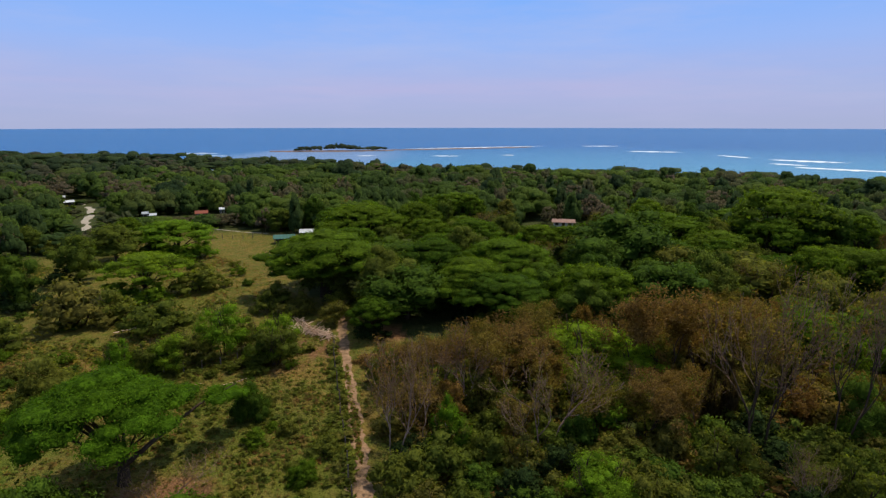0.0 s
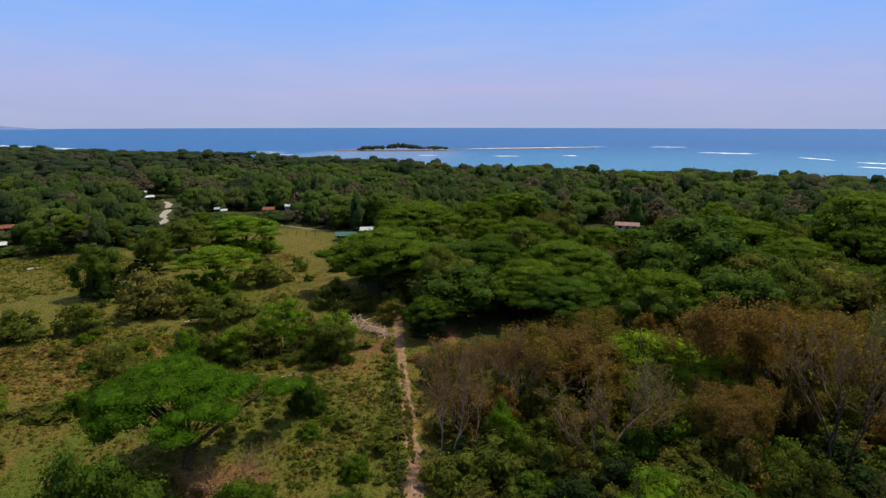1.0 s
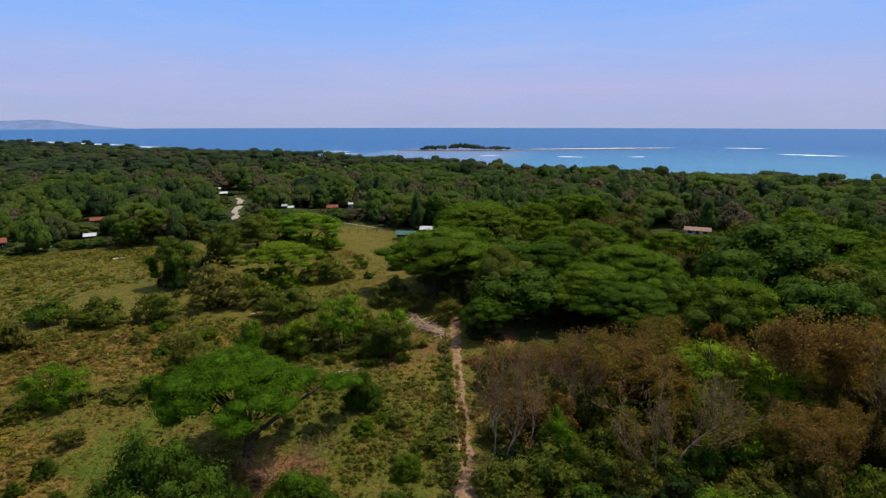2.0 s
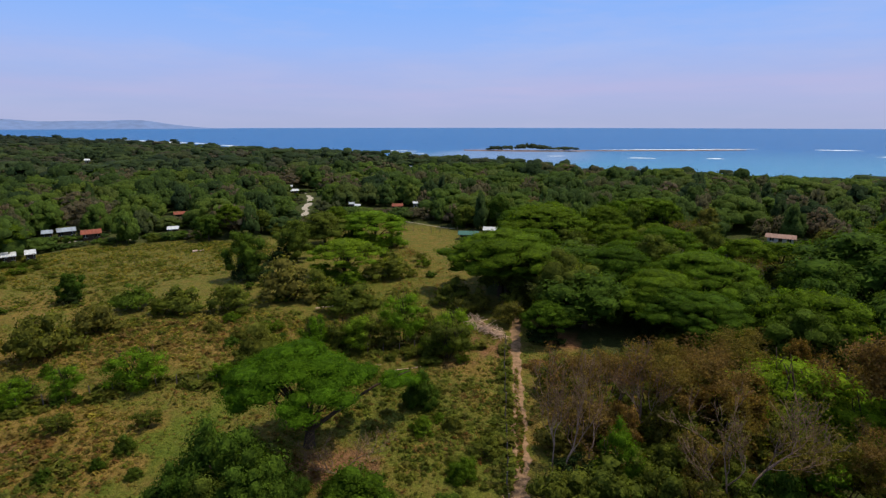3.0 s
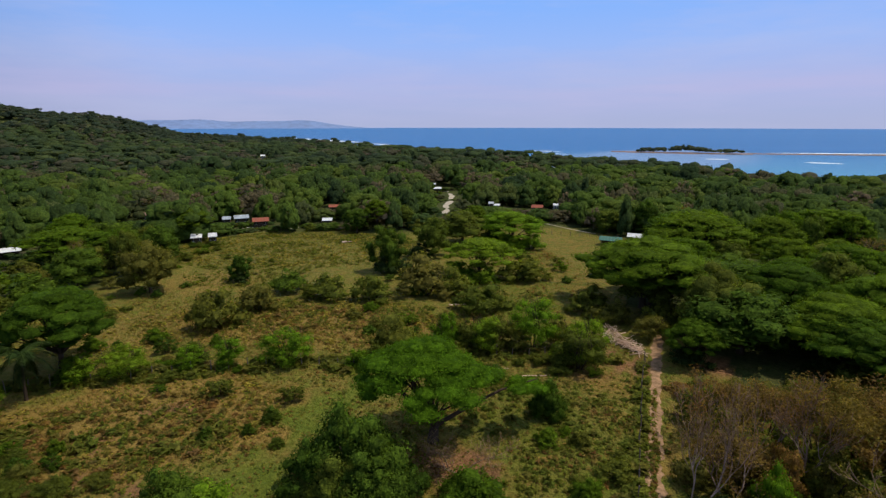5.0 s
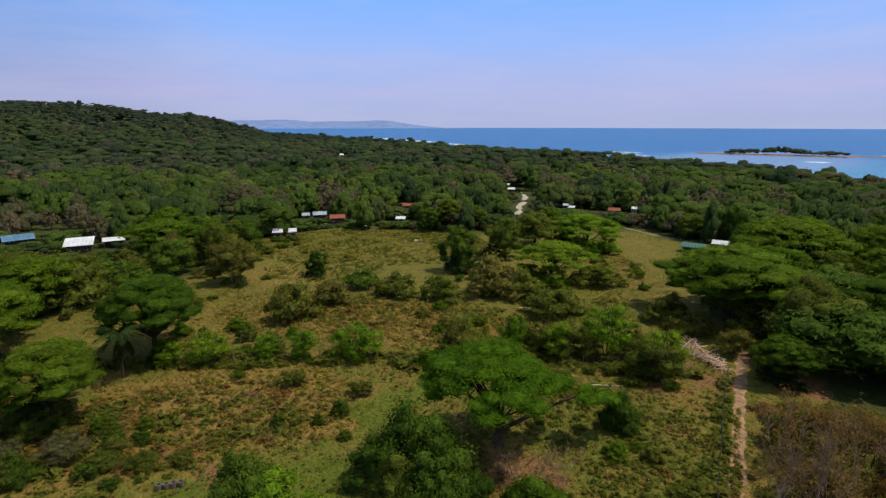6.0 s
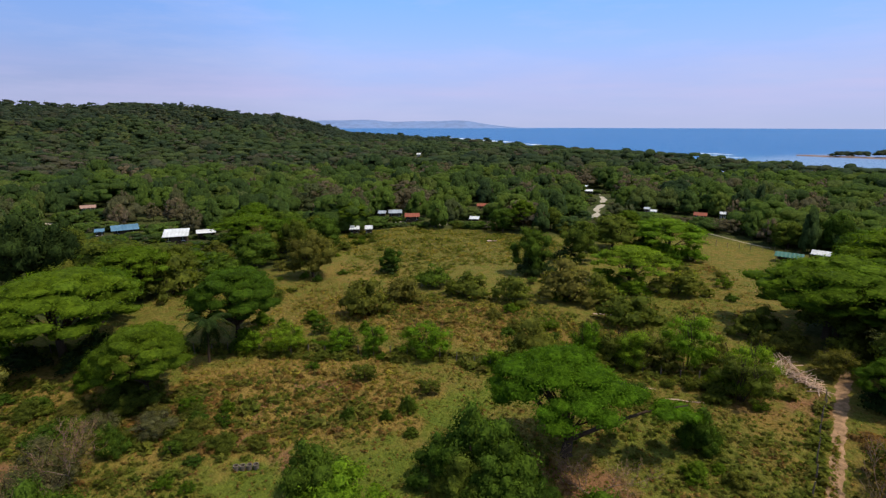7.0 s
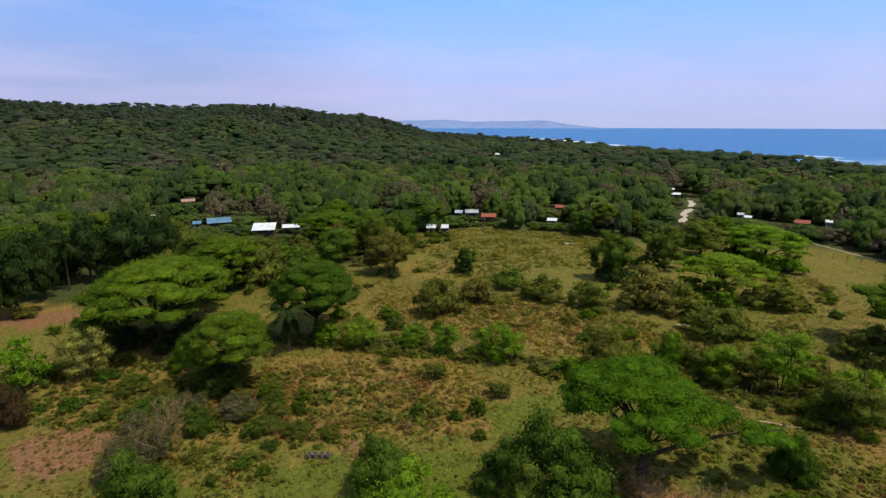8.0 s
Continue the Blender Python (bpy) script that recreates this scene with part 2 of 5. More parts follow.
# open land, where no wood grows
OPEN = [(-3, 30), (-3, 62), (-6, 80), (-26, 98), (-33, 128), (-34, 150), (-52, 158), (-78, 160), (-84, 132), (-118, 116), (-136, 102), (-143, 88), (-134, 70), (-116, 62), (-116, 30), (-100, 12), (-112, -4), (-125, -20), (-60, -60), (30, -60), (20, 25)]


def woodland(x, y):
    """1 under the woods, 0 on the open land."""
    inside = np.zeros(len(x), bool)
    for (x0, y0), (x1, y1) in zip(OPEN, OPEN[1:] + OPEN[:1]):
        if y0 != y1:
            inside ^= ((y0 > y) != (y1 > y)) & (x < (x1 - x0) * (y - y0) / (y1 - y0) + x0)
    return (~inside).astype(float)


def mesh_from(name, verts, faces, mats, attributes=(), smooth_shading=False, normals=None):
    """A mesh; triangles in an array go in whole. normals: the soft shading normals of a crown, one for each vertex."""
    me = bpy.data.meshes.new(name)
    if isinstance(faces, np.ndarray) and faces.shape[1] == 3:
        me.vertices.add(len(verts))
        me.vertices.foreach_set("co", np.ascontiguousarray(verts, dtype=np.float32).ravel())
        me.loops.add(faces.size)
        me.loops.foreach_set("vertex_index", np.ascontiguousarray(faces, dtype=np.int32).ravel())
        me.polygons.add(len(faces))
        me.polygons.foreach_set("loop_start", np.arange(0, faces.size, 3, dtype=np.int32))
        me.update(calc_edges=True)
    else:
        me.from_pydata(verts.tolist() if isinstance(verts, np.ndarray) else [tuple(v) for v in verts], [], faces.tolist() if isinstance(faces, np.ndarray) else faces)
    for m in mats:
        me.materials.append(m)
    for key, values in attributes:
        a = me.attributes.new(key, "FLOAT", "POINT")
        a.data.foreach_set("value", np.ascontiguousarray(values, dtype=np.float32))
    if smooth_shading or normals is not None:
        me.polygons.foreach_set("use_smooth", np.ones(len(me.polygons), dtype=bool))
    me.update()
    if normals is not None:
        me.normals_split_custom_set_from_vertices(normals.tolist())
    return me


def ground_material():
    m, t, p = material("pasture_ground")
    def told(key):
        a = t.nodes.new("ShaderNodeAttribute")
        a.attribute_name = key
        return a.outputs["Fac"]
    def grown(key, scale, share):
        """The cover's edge broken up by a noise, so that it frays."""
        n = speckle(t, scale, 6.0, 0.25, 0.75, 0.7)
        s = t.nodes.new("ShaderNodeMath")
        s.operation = "MULTIPLY_ADD"
        t.links.new(n, s.inputs[0])
        s.inputs[1].default_value = share
        t.links.new(told(key), s.inputs[2])
        r = node(t, "ShaderNodeMapRange", From_Min=share * 0.75, From_Max=share * 0.75 + 0.6)
        t.links.new(s.outputs[0], r.inputs[0])
        return r.outputs[0]
    green = mixed(t, speckle(t, 0.09, 5.0), (0.090, 0.104, 0.013), (0.140, 0.145, 0.018))
    green = mixed(t, speckle(t, 0.6, 6.0, 0.34, 0.6), green, (0.176, 0.130, 0.028))
    lush = mixed(t, speckle(t, 0.5, 4.0), (0.088, 0.116, 0.012), (0.136, 0.142, 0.018))
    straw = mixed(t, speckle(t, 0.35, 6.0), (0.275, 0.172, 0.042), (0.180, 0.116, 0.027))
    earth = mixed(t, speckle(t, 0.8, 5.0), (0.270, 0.133, 0.061), (0.190, 0.094, 0.042))
    c = mixed(t, grown("lush", 0.25, 0.5), green, lush)
    c = mixed(t, grown("dry", 0.3, 0.9), c, straw)
    c = mixed(t, grown("soil", 0.5, 0.6), c, earth)
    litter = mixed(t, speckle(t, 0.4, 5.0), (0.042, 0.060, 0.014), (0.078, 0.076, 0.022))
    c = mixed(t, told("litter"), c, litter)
    c = mixed(t, told("sand"), c, (0.52, 0.42, 0.30))
    c = mixed(t, speckle(t, 1.7, 6.0, 0.38, 0.66), c, (0.63, 0.66, 0.56), "MULTIPLY")
    t.links.new(c, p.inputs["Base Color"])
    p.inputs["Roughness"].default_value, p.inputs["Specular IOR Level"].default_value = 0.95, 0.1
    bumped(t, p, speckle(t, 2.2, 6.0), 0.8, 0.35)
    return m


GROUND = ground_material()


def build_ground():
    az = np.radians(np.concatenate([np.arange(-180, -45, 5.0), np.arange(-45, 105, 0.5), np.arange(105, 180, 5.0)]))
    rings = [3.0]
    while rings[-1] < 4900:
        rings.append(rings[-1] * 1.036 + 0.16)
    d = np.array(rings)
    x, y = (-np.sin(az)[None] * d[:, None]).ravel(), (np.cos(az)[None] * d[:, None]).ravel()
    n, k = len(d), len(az)
    i = (np.arange(n - 1)[:, None] * k + np.arange(k)[None]).ravel()
    j = (np.arange(n - 1)[:, None] * k + (np.arange(k) + 1)[None] % k).ravel()
    faces = np.stack([j, i, i + k, j + k], 1).tolist() + [list(range(k))]
    z = height(x, y)
    inland = np.interp(np.degrees(np.arctan2(-x, y)), *SHORE) - np.hypot(x, y)
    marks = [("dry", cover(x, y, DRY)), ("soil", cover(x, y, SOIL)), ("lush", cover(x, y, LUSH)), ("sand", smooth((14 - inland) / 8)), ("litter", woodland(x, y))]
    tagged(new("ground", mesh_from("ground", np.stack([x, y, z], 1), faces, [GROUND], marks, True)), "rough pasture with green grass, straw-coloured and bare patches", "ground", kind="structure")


build_ground()


def sea_material():
    m, t, p = material("tropical_sea")
    co = t.nodes.new("ShaderNodeTexCoord")
    gap = t.nodes.new("ShaderNodeVectorMath")
    gap.operation = "DISTANCE"
    gap.inputs[1].default_value = (170, 60, 0)
    t.links.new(co.outputs["Object"], gap.inputs[0])
    near = node(t, "ShaderNodeMapRange", From_Min=300.0, From_Max=900.0)
    t.links.new(gap.outputs["Value"], near.inputs[0])
    streak = speckle(t, 0.006, 5.0, stretch=(0.5, 2.5, 1))
    shallow = mixed(t, streak, (0.075, 0.270, 0.385), (0.066, 0.215, 0.355))
    deep = mixed(t, streak, (0.010, 0.092, 0.250), (0.018, 0.118, 0.290))
    # sandy reef flat between the shore and the island
    flat = t.nodes.new("ShaderNodeMapping")
    flat.inputs["Location"].default_value = (1.33, -2.45, 0)
    flat.inputs["Scale"].default_value = (0.0083, 0.0036, 1)
    size = t.nodes.new("ShaderNodeVectorMath")
    size.operation = "LENGTH"
    t.links.new(co.outputs["Object"], flat.inputs[0])
    t.links.new(flat.outputs[0], size.inputs[0])
    over = node(t, "ShaderNodeMapRange", From_Min=0.55, From_Max=1.1, To_Min=0.75, To_Max=0.0)
    over.interpolation_type = "SMOOTHSTEP"
    t.links.new(size.outputs["Value"], over.inputs[0])
    water = mixed(t, near.outputs[0], shallow, deep)
    t.links.new(mixed(t, over.outputs[0], water, (0.16, 0.235, 0.37)), p.inputs["Base Color"])
    p.inputs["Roughness"].default_value, p.inputs["Specular IOR Level"].default_value = 0.35, 0.12
    bumped(t, p, speckle(t, 0.08, 6.0, stretch=(0.5, 1.5, 1)), 0.6, 2.0)
    return m


def build_sea():
    bm = bmesh.new()
    bmesh.ops.create_circle(bm, cap_ends=True, segments=360, radius=4880)
    me = bpy.data.meshes.new("sea")
    bm.to_mesh(me)
    bm.free()
    me.materials.append(sea_material())
    ob = tagged(new("water", me), "deep blue ocean turning turquoise over the shallows", "sea", kind="structure")
    ob.location = (0, 0, SEA)


build_sea()


def at_angle(az, d, z=None):
    """A place at so many degrees to the left of north and so many metres away."""
    x, y = -math.sin(radians(az)) * d, math.cos(radians(az)) * d
    return x, y, float(height(x, y)) if z is None else z


def ribbon(points, half, step=0.7, lift=0.05, fray=0.3, seed=1):
    """Verts and faces of a strip over the land, 5 across, whose sides wander. half: one width, or one for each point."""
    r = random.Random(seed)
    halves = half if isinstance(half, list) else [half] * len(points)
    line = []
    for (x0, y0), (x1, y1), h0, h1 in zip(points, points[1:], halves, halves[1:]):
        n = max(2, int(math.hypot(x1 - x0, y1 - y0) / step))
        line += [(x0 + (x1 - x0) * k / n, y0 + (y1 - y0) * k / n, h0 + (h1 - h0) * k / n) for k in range(n)]
    line.append((*points[-1], halves[-1]))
    verts, faces = [], []
    for k, (x, y, h) in enumerate(line):
        x0, y0, _ = line[max(0, k - 6)]
        x1, y1, _ = line[min(len(line) - 1, k + 6)]
        l = math.hypot(x1 - x0, y1 - y0) or 1
        nx, ny = -(y1 - y0) / l, (x1 - x0) / l
        run = k * step
        for s in (-1, -0.5, 0, 0.5, 1):
            edge = math.sin(run * 0.9 + s * 4 + seed) * 0.4 + math.sin(run * 2.3 + s * 9) * 0.35 + math.sin(run * 5.1 + s) * 0.25
            w = h * s * (1 + fray * (edge + r.uniform(-0.3, 0.3)) * (1 if abs(s) == 1 else 0.2))
            px, py = x + nx * w, y + ny * w
            verts.append((px, py, float(height(px, py)) + lift - (0.03 if abs(s) == 0.5 else 0.06 if abs(s) == 1 else 0.0)))
        if k:
            b = 5 * k
            faces += [(b - 5 + q, b - 4 + q, b + 1 + q, b + q) for q in range(4)]
    return verts, faces


DIRT = plain_material("pale_dirt_track", (0.43, 0.255, 0.140), (0.14, 0.085, 0.040), 1.3, bump=0.5, depth=0.06)
GRAVEL = plain_material("pale_gravel_road", (0.46, 0.40, 0.32), (0.33, 0.28, 0.21), 0.2)
SAND = plain_material("beach_sand", (0.27, 0.19, 0.16), (0.18, 0.12, 0.10), 0.05)


def strip(name, label, points, half, mat, **more):
    verts, faces = ribbon(points, half, **more)
    return tagged(new(name, mesh_from(name, verts, faces, [mat], smooth_shading=True)), label, name.split("_")[-1], kind="structure")


strip("dirt_track", "narrow rutted dirt track with pale sandy ruts", [(-2.0, 22), (-7.2, 40.5), (-8.3, 45.3), (-8.8, 48.8), (-10.5, 56.9), (-12.9, 67.0), (-15.5, 78.0), (-17.0, 85.0), (-18, 90)],
      [1.5, 1.3, 1.1, 0.95, 0.65, 0.55, 0.7, 0.7, 0.6], DIRT, fray=0.4, step=0.3, lift=0.07)
strip("village_road", "pale gravel village road", [(-108, 156), (-112, 166), (-119.5, 177), (-124.5, 187), (-134, 203), (-143, 213), (-152, 221), (-170, 232)], 1.45, GRAVEL, step=2, fray=0.12)
strip("farm_road", "pale farm road beside the pasture", [(-80, 165), (-73.4, 163.4), (-59.7, 159.5), (-52, 157)], 0.35, GRAVEL, step=2)
strip("house_lane", "pale lane behind the tin-roofed houses", [(-226, 5), (-204, 22.8), (-181.2, 49.8), (-170, 62)], 1.4, GRAVEL, step=2)
strip("garden_path", "pale dusty path along the field edge", [(-146, 103), (-138, 108), (-131, 112)], 1.0, GRAVEL, step=2)

# ---------------------------------------------------------------- trees: making of the parts


def sphere_points(n, rng, low=-1.0):
    z = rng.uniform(low, 1, n)
    a = rng.uniform(0, 2 * np.pi, n)
    s = np.sqrt(1 - z * z)
    return np.stack([s * np.cos(a), s * np.sin(a), z], 1)


def icosphere(level):
    bm = bmesh.new()
    bmesh.ops.create_icosphere(bm, subdivisions=level, radius=1)
    v = np.array([x.co[:] for x in bm.verts])
    f = np.array([[y.index for y in x.verts] for x in bm.faces])
    bm.free()
    return v, f


def dome():
    """A cheap lump, open below."""
    v, f, n = [(0, 0, 1.0)], [], 7
    for q, (z, r) in enumerate(((0.74, 0.66), (0.3, 0.94), (-0.35, 0.86))):
        v += [(r * math.cos(6.283 * (k + 0.5 * q) / n), r * math.sin(6.283 * (k + 0.5 * q) / n), z) for k in range(n)]
    for k in range(n):
        f.append((0, 1 + k, 1 + (k + 1) % n))
        for q in (1, 1 + n):
            a, b = q + k, q + (k + 1) % n
            f += [(a, a + n, b), (b, a + n, b + n)]
    return np.array(v), np.array(f)


ICO = {0: dome(), 1: icosphere(1), 2: icosphere(2)}


def sprays(rng, where, facing, size, wild, long=1.8):
    """Leaf sprays: one pointed blade at each place."""
    n = len(where)
    normal = facing + wild * rng.normal(size=(n, 3))
    normal /= np.linalg.norm(normal, axis=1, keepdims=True) + 1e-9
    side = np.cross(normal, rng.normal(size=(n, 3)))
    side /= np.linalg.norm(side, axis=1, keepdims=True) + 1e-9
    along = np.cross(normal, side)
    s = (size * rng.uniform(0.65, 1.4, n))[:, None]
    corners = np.stack([where - along * s * long * 0.4 - side * s / 2, where - along * s * long * 0.3 + side * s / 2, where + along * s * long * 0.6], 1)
    return corners.reshape(-1, 3), np.arange(3 * n).reshape(-1, 3)


def unit(v):
    return v / (np.linalg.norm(v, axis=1, keepdims=True) + 1e-9)


def foliage(rng, lobes, count, size, wild=0.55, low=-0.5, core=0.8, level=1, fluff=0.12, rough=0.16, long=1.8):
    """A crown: for each lobe (centre, radii) a rough inner clump and leaf sprays over it. Gives verts, triangles and soft normals."""
    lobes = np.array(lobes, float)
    area = lobes[:, 3] * lobes[:, 4] + lobes[:, 3] * lobes[:, 5] + lobes[:, 4] * lobes[:, 5]
    middle, reach = lobes[:, :3].mean(0) - [0, 0, 0.35 * np.ptp(lobes[:, 2])], np.ptp(lobes[:, :3], axis=0) * 0.6 + 1e-3
    verts, faces, normals, at = [], [], [], 0
    iv, fi = ICO[level]
    def soft(p, out):
        return unit(out + 0.7 * unit((p - middle) / reach) + [0, 0, 0.25] + rough * rng.normal(size=p.shape))
    for (cx, cy, cz, rx, ry, rz), share in zip(lobes, area / area.sum()):
        c, r = np.array([cx, cy, cz]), np.array([rx, ry, rz])
        if core > 0:
            lump = iv * (core + rng.uniform(-0.2, 0.1, (len(iv), 1))) * r + c
            verts.append(lump)
            normals.append(soft(lump, unit(iv / r)))
            faces.append(fi + at)
            at += len(iv)
        n = max(4, int(count * share))
        u = sphere_points(n, rng, low)
        p = u * r * (0.92 + fluff * rng.normal(size=(n, 1))) + c
        out = unit(u / r)
        deep = np.min([(((p - l[:3]) / l[3:]) ** 2).sum(1) for l in lobes[np.argsort(((lobes[:, :3] - c) ** 2).sum(1))[1:7]]], axis=0) if len(lobes) > 1 else np.ones(n)
        keep = deep > 0.55
        facing = soft(p[keep], out[keep])
        v, f = sprays(rng, p[keep], facing, size, 0.5 * wild, long)
        verts.append(v)
        normals.append(np.repeat(facing, 3, 0))
        faces.append(f + at)
        at += len(v)
    return np.concatenate(verts), np.concatenate(faces), np.concatenate(normals)


def tube(path, radii, sides, verts, faces):
    """Adds a tapering tube along a path."""
    base = len(verts)
    for k, (p, r) in enumerate(zip(path, radii)):
        ahead = (path[min(k + 1, len(path) - 1)] - path[max(k - 1, 0)]).normalized()
        a = ahead.orthogonal().normalized()
        b = ahead.cross(a)
        for s in range(sides):
            w = 2 * math.pi * s / sides
            verts.append(tuple(p + (a * math.cos(w) + b * math.sin(w)) * r))
        if k:
            for s in range(sides):
                q = base + (k - 1) * sides
                faces.append((q + s, q + (s + 1) % sides, q + sides + (s + 1) % sides, q + sides + s))
    faces.append(tuple(range(len(verts) - sides, len(verts))))


def limb(r, start, way, length, radius, depth, verts, faces, splits=3, lift=0.15, spread=0.7, thin=0.012, tips=None, twigs=None):
    """A limb that bends, tapers and forks into thinner ones."""
    path, p, d = [start], start.copy(), way.normalized()
    steps = 4 if depth > 2 else 3
    for _ in range(steps):
        d = (d + Vector((r.gauss(0, 0.16), r.gauss(0, 0.16), r.gauss(lift * 0.4, 0.12)))).normalized()
        p = p + d * (length / steps)
        path.append(p.copy())
    radii = [max(thin, radius * (1 - 0.5 * k / steps)) for k in range(steps + 1)]
    tube(path, radii, 6 if radius > 0.12 else 4 if radius > 0.04 else 3, *(twigs if twigs and depth < 3 else (verts, faces)))
    if depth == 0:
        if tips is not None:
            tips.append(path[-1].copy())
        return
    for k in range(splits):
        fork = path[-1] if k < 2 else path[r.randint(1, steps - 1)]
        turn = Vector((r.gauss(0, 1), r.gauss(0, 1), r.gauss(0, 0.6)))
        turn = (turn - d * turn.dot(d)).normalized()
        limb(r, fork.copy(), d + turn * spread * r.uniform(0.6, 1.3) + Vector((0, 0, lift)), length * r.uniform(0.6, 0.82), radius * r.uniform(0.5, 0.66), depth - 1, verts, faces, splits, lift, spread, thin, tips, twigs)


def part(name, me, parent, label=""):
    ob = new(name, me)
    ob.parent = parent
    return tagged(ob, label)


# ---------------------------------------------------------------- trees: kinds
# Each kind is worked out once at a size of its own, in a few shapes, and then copied at the size of each tree.
def boughs(r, fork, lobes, every, thick, verts, faces):
    """Bent limbs from the fork out to the undersides of the leaf pads."""
    for cx, cy, cz, rx, _, rz in lobes[::every]:
        end = Vector((cx, cy, cz - 0.3 * rz))
        side = Vector((r.gauss(0, 0.35), r.gauss(0, 0.35), 0))
        a = fork.lerp(end, 0.35) + side + Vector((0, 0, 0.1 * (end.z - fork.z)))
        b = fork.lerp(end, 0.72) + side * 0.6 + Vector((0, 0, 0.06 * (end.z - fork.z)))
        tube([fork.copy(), a, b, end], [thick, thick * 0.72, thick * 0.42, 0.04], 5, verts, faces)
        for _ in range(2):
            tip = b + Vector((r.uniform(-1, 1) * rx, r.uniform(-1, 1) * rx, (cz - b.z) * r.uniform(0.6, 1.0)))
            tube([b.copy(), b.lerp(tip, 0.5) + Vector((0, 0, 0.15)), tip], [thick * 0.34, thick * 0.22, 0.03], 4, verts, faces)


def umbrella_shape(seed, count, size, level, pads):
    """A rain tree: short trunk, limbs fanning out, a domed shell of flat leaf pads. 18 m across and 11 m high."""
    rng, r = np.random.RandomState(seed), random.Random(seed)
    lobes, p1, p2 = [], r.uniform(0, 6), r.uniform(0, 6)
    lean = (r.uniform(-1.2, 1.2), r.uniform(-1.2, 1.2))
    for k in range(pads):
        far = math.sqrt((k + 0.5) / pads)
        a = k * 2.39996 + r.uniform(-0.3, 0.3)
        reach = 7.5 * far * r.uniform(0.9, 1.08) * (1 + 0.14 * math.sin(2 * a + p1) + 0.09 * math.sin(3 * a + p2))
        z = 10.4 - 3.9 * far ** 2.1 + r.uniform(-0.6, 0.35)
        w = r.uniform(1.1, 2.2) * (1.15 - 0.3 * far)
        lobes.append((reach * math.cos(a) + lean[0] * (1 - far), reach * math.sin(a) + lean[1] * (1 - far), z, w * r.uniform(0.9, 1.3), w * r.uniform(0.9, 1.3), r.uniform(0.45, 0.85)))
    for k in range(pads // 4):
        a, reach = k * 2.39996 + r.uniform(-0.5, 0.5), r.uniform(3.5, 7.6)
        lobes.append((reach * math.cos(a), reach * math.sin(a), r.uniform(4.2, 6.4), r.uniform(0.9, 1.7), r.uniform(0.9, 1.6), r.uniform(0.3, 0.5)))
    crown = foliage(rng, lobes, count, size, 0.6, -0.5, 0.84, level, 0.2)
    verts, faces = [], []
    fork = Vector((r.uniform(-0.3, 0.3), r.uniform(-0.3, 0.3), 2.3))
    tube([Vector((0, 0, -0.4)), Vector((0, 0, 0.3)), fork * 0.6, fork + Vector((0, 0, 0.2))], [0.75, 0.5, 0.42, 0.36], 8, verts, faces)
    boughs(r, fork, lobes[2:pads], 4 if count > 8000 else 7, 0.2, verts, faces)
    return crown, (verts, faces)


def round_shape(seed, count, size, level, clumps):
    """A broad-leaved tree: a full uneven dome. 11 m across and 11 m high."""
    rng, r = np.random.RandomState(seed), random.Random(seed)
    lobes = []
    p1, p2 = r.uniform(0, 6), r.uniform(0, 6)
    for k in range(clumps):
        z = 1 - 1.7 * (k + 0.5) / clumps
        s, a = math.sqrt(max(0.0, 1 - z * z)), k * 2.39996 + r.uniform(-0.5, 0.5)
        g = r.uniform(0.66, 1.1) * (1 + 0.13 * math.sin(2 * a + p1) + 0.1 * math.sin(3 * a + p2))
        w = r.uniform(0.9, 2.0)
        lobes.append((4.2 * s * math.cos(a) * g, 4.2 * s * math.sin(a) * g, 5.4 + 4.6 * z * g, w, w * r.uniform(0.85, 1.15), w * r.uniform(0.55, 0.9)))
    lobes.append((0, 0, 5.4, 3.0, 3.0, 3.8))
    crown = foliage(rng, lobes, count, size, 0.75, -0.7, 0.82, level, 0.2)
    verts, faces = [], []
    fork = Vector((r.uniform(-0.2, 0.2), r.uniform(-0.2, 0.2), 2.6))
    tube([Vector((0, 0, -0.4)), Vector((0, 0, 0.4)), fork], [0.45, 0.3, 0.25], 7, verts, faces)
    for k in range(5):
        a = k * 1.257 + r.uniform(-0.3, 0.3)
        limb(r, fork.copy(), Vector((math.cos(a), math.sin(a), 1.3)), 3.0, 0.16, 2 if count > 8000 else 1, verts, faces, 3, 0.2, 0.5, 0.025)
    return crown, (verts, faces)


def feathery_shape(seed, count, size, level, clumps):
    """A young leguminous tree: many slim stems, airy sprays down to the ground. 7 m across and 6 m high."""
    rng, r = np.random.RandomState(seed), random.Random(seed)
    lobes = []
    for k in range(clumps):
        a, reach = r.uniform(0, 6.28), 2.9 * math.sqrt(r.random())
        z = r.uniform(1.4, 5.4) * (1 - 0.05 * reach * reach)
        w = r.uniform(0.5, 1.05)
        lobes.append((reach * math.cos(a), reach * math.sin(a), z, w, w, w * r.uniform(0.4, 0.7)))
    crown = foliage(rng, lobes, count, size, 0.9, -0.8, 0.62, level, 0.26)
    verts, faces = [], []
    for k in range(4):
        a = k * 1.57 + r.uniform(-0.5, 0.5)
        limb(r, Vector((0.2 * math.cos(a), 0.2 * math.sin(a), -0.3)), Vector((0.45 * math.cos(a), 0.45 * math.sin(a), 1)), 2.6, 0.11, 2 if count > 4000 else 1, verts, faces, 3, 0.25, 0.45, 0.02)
    return crown, (verts, faces)


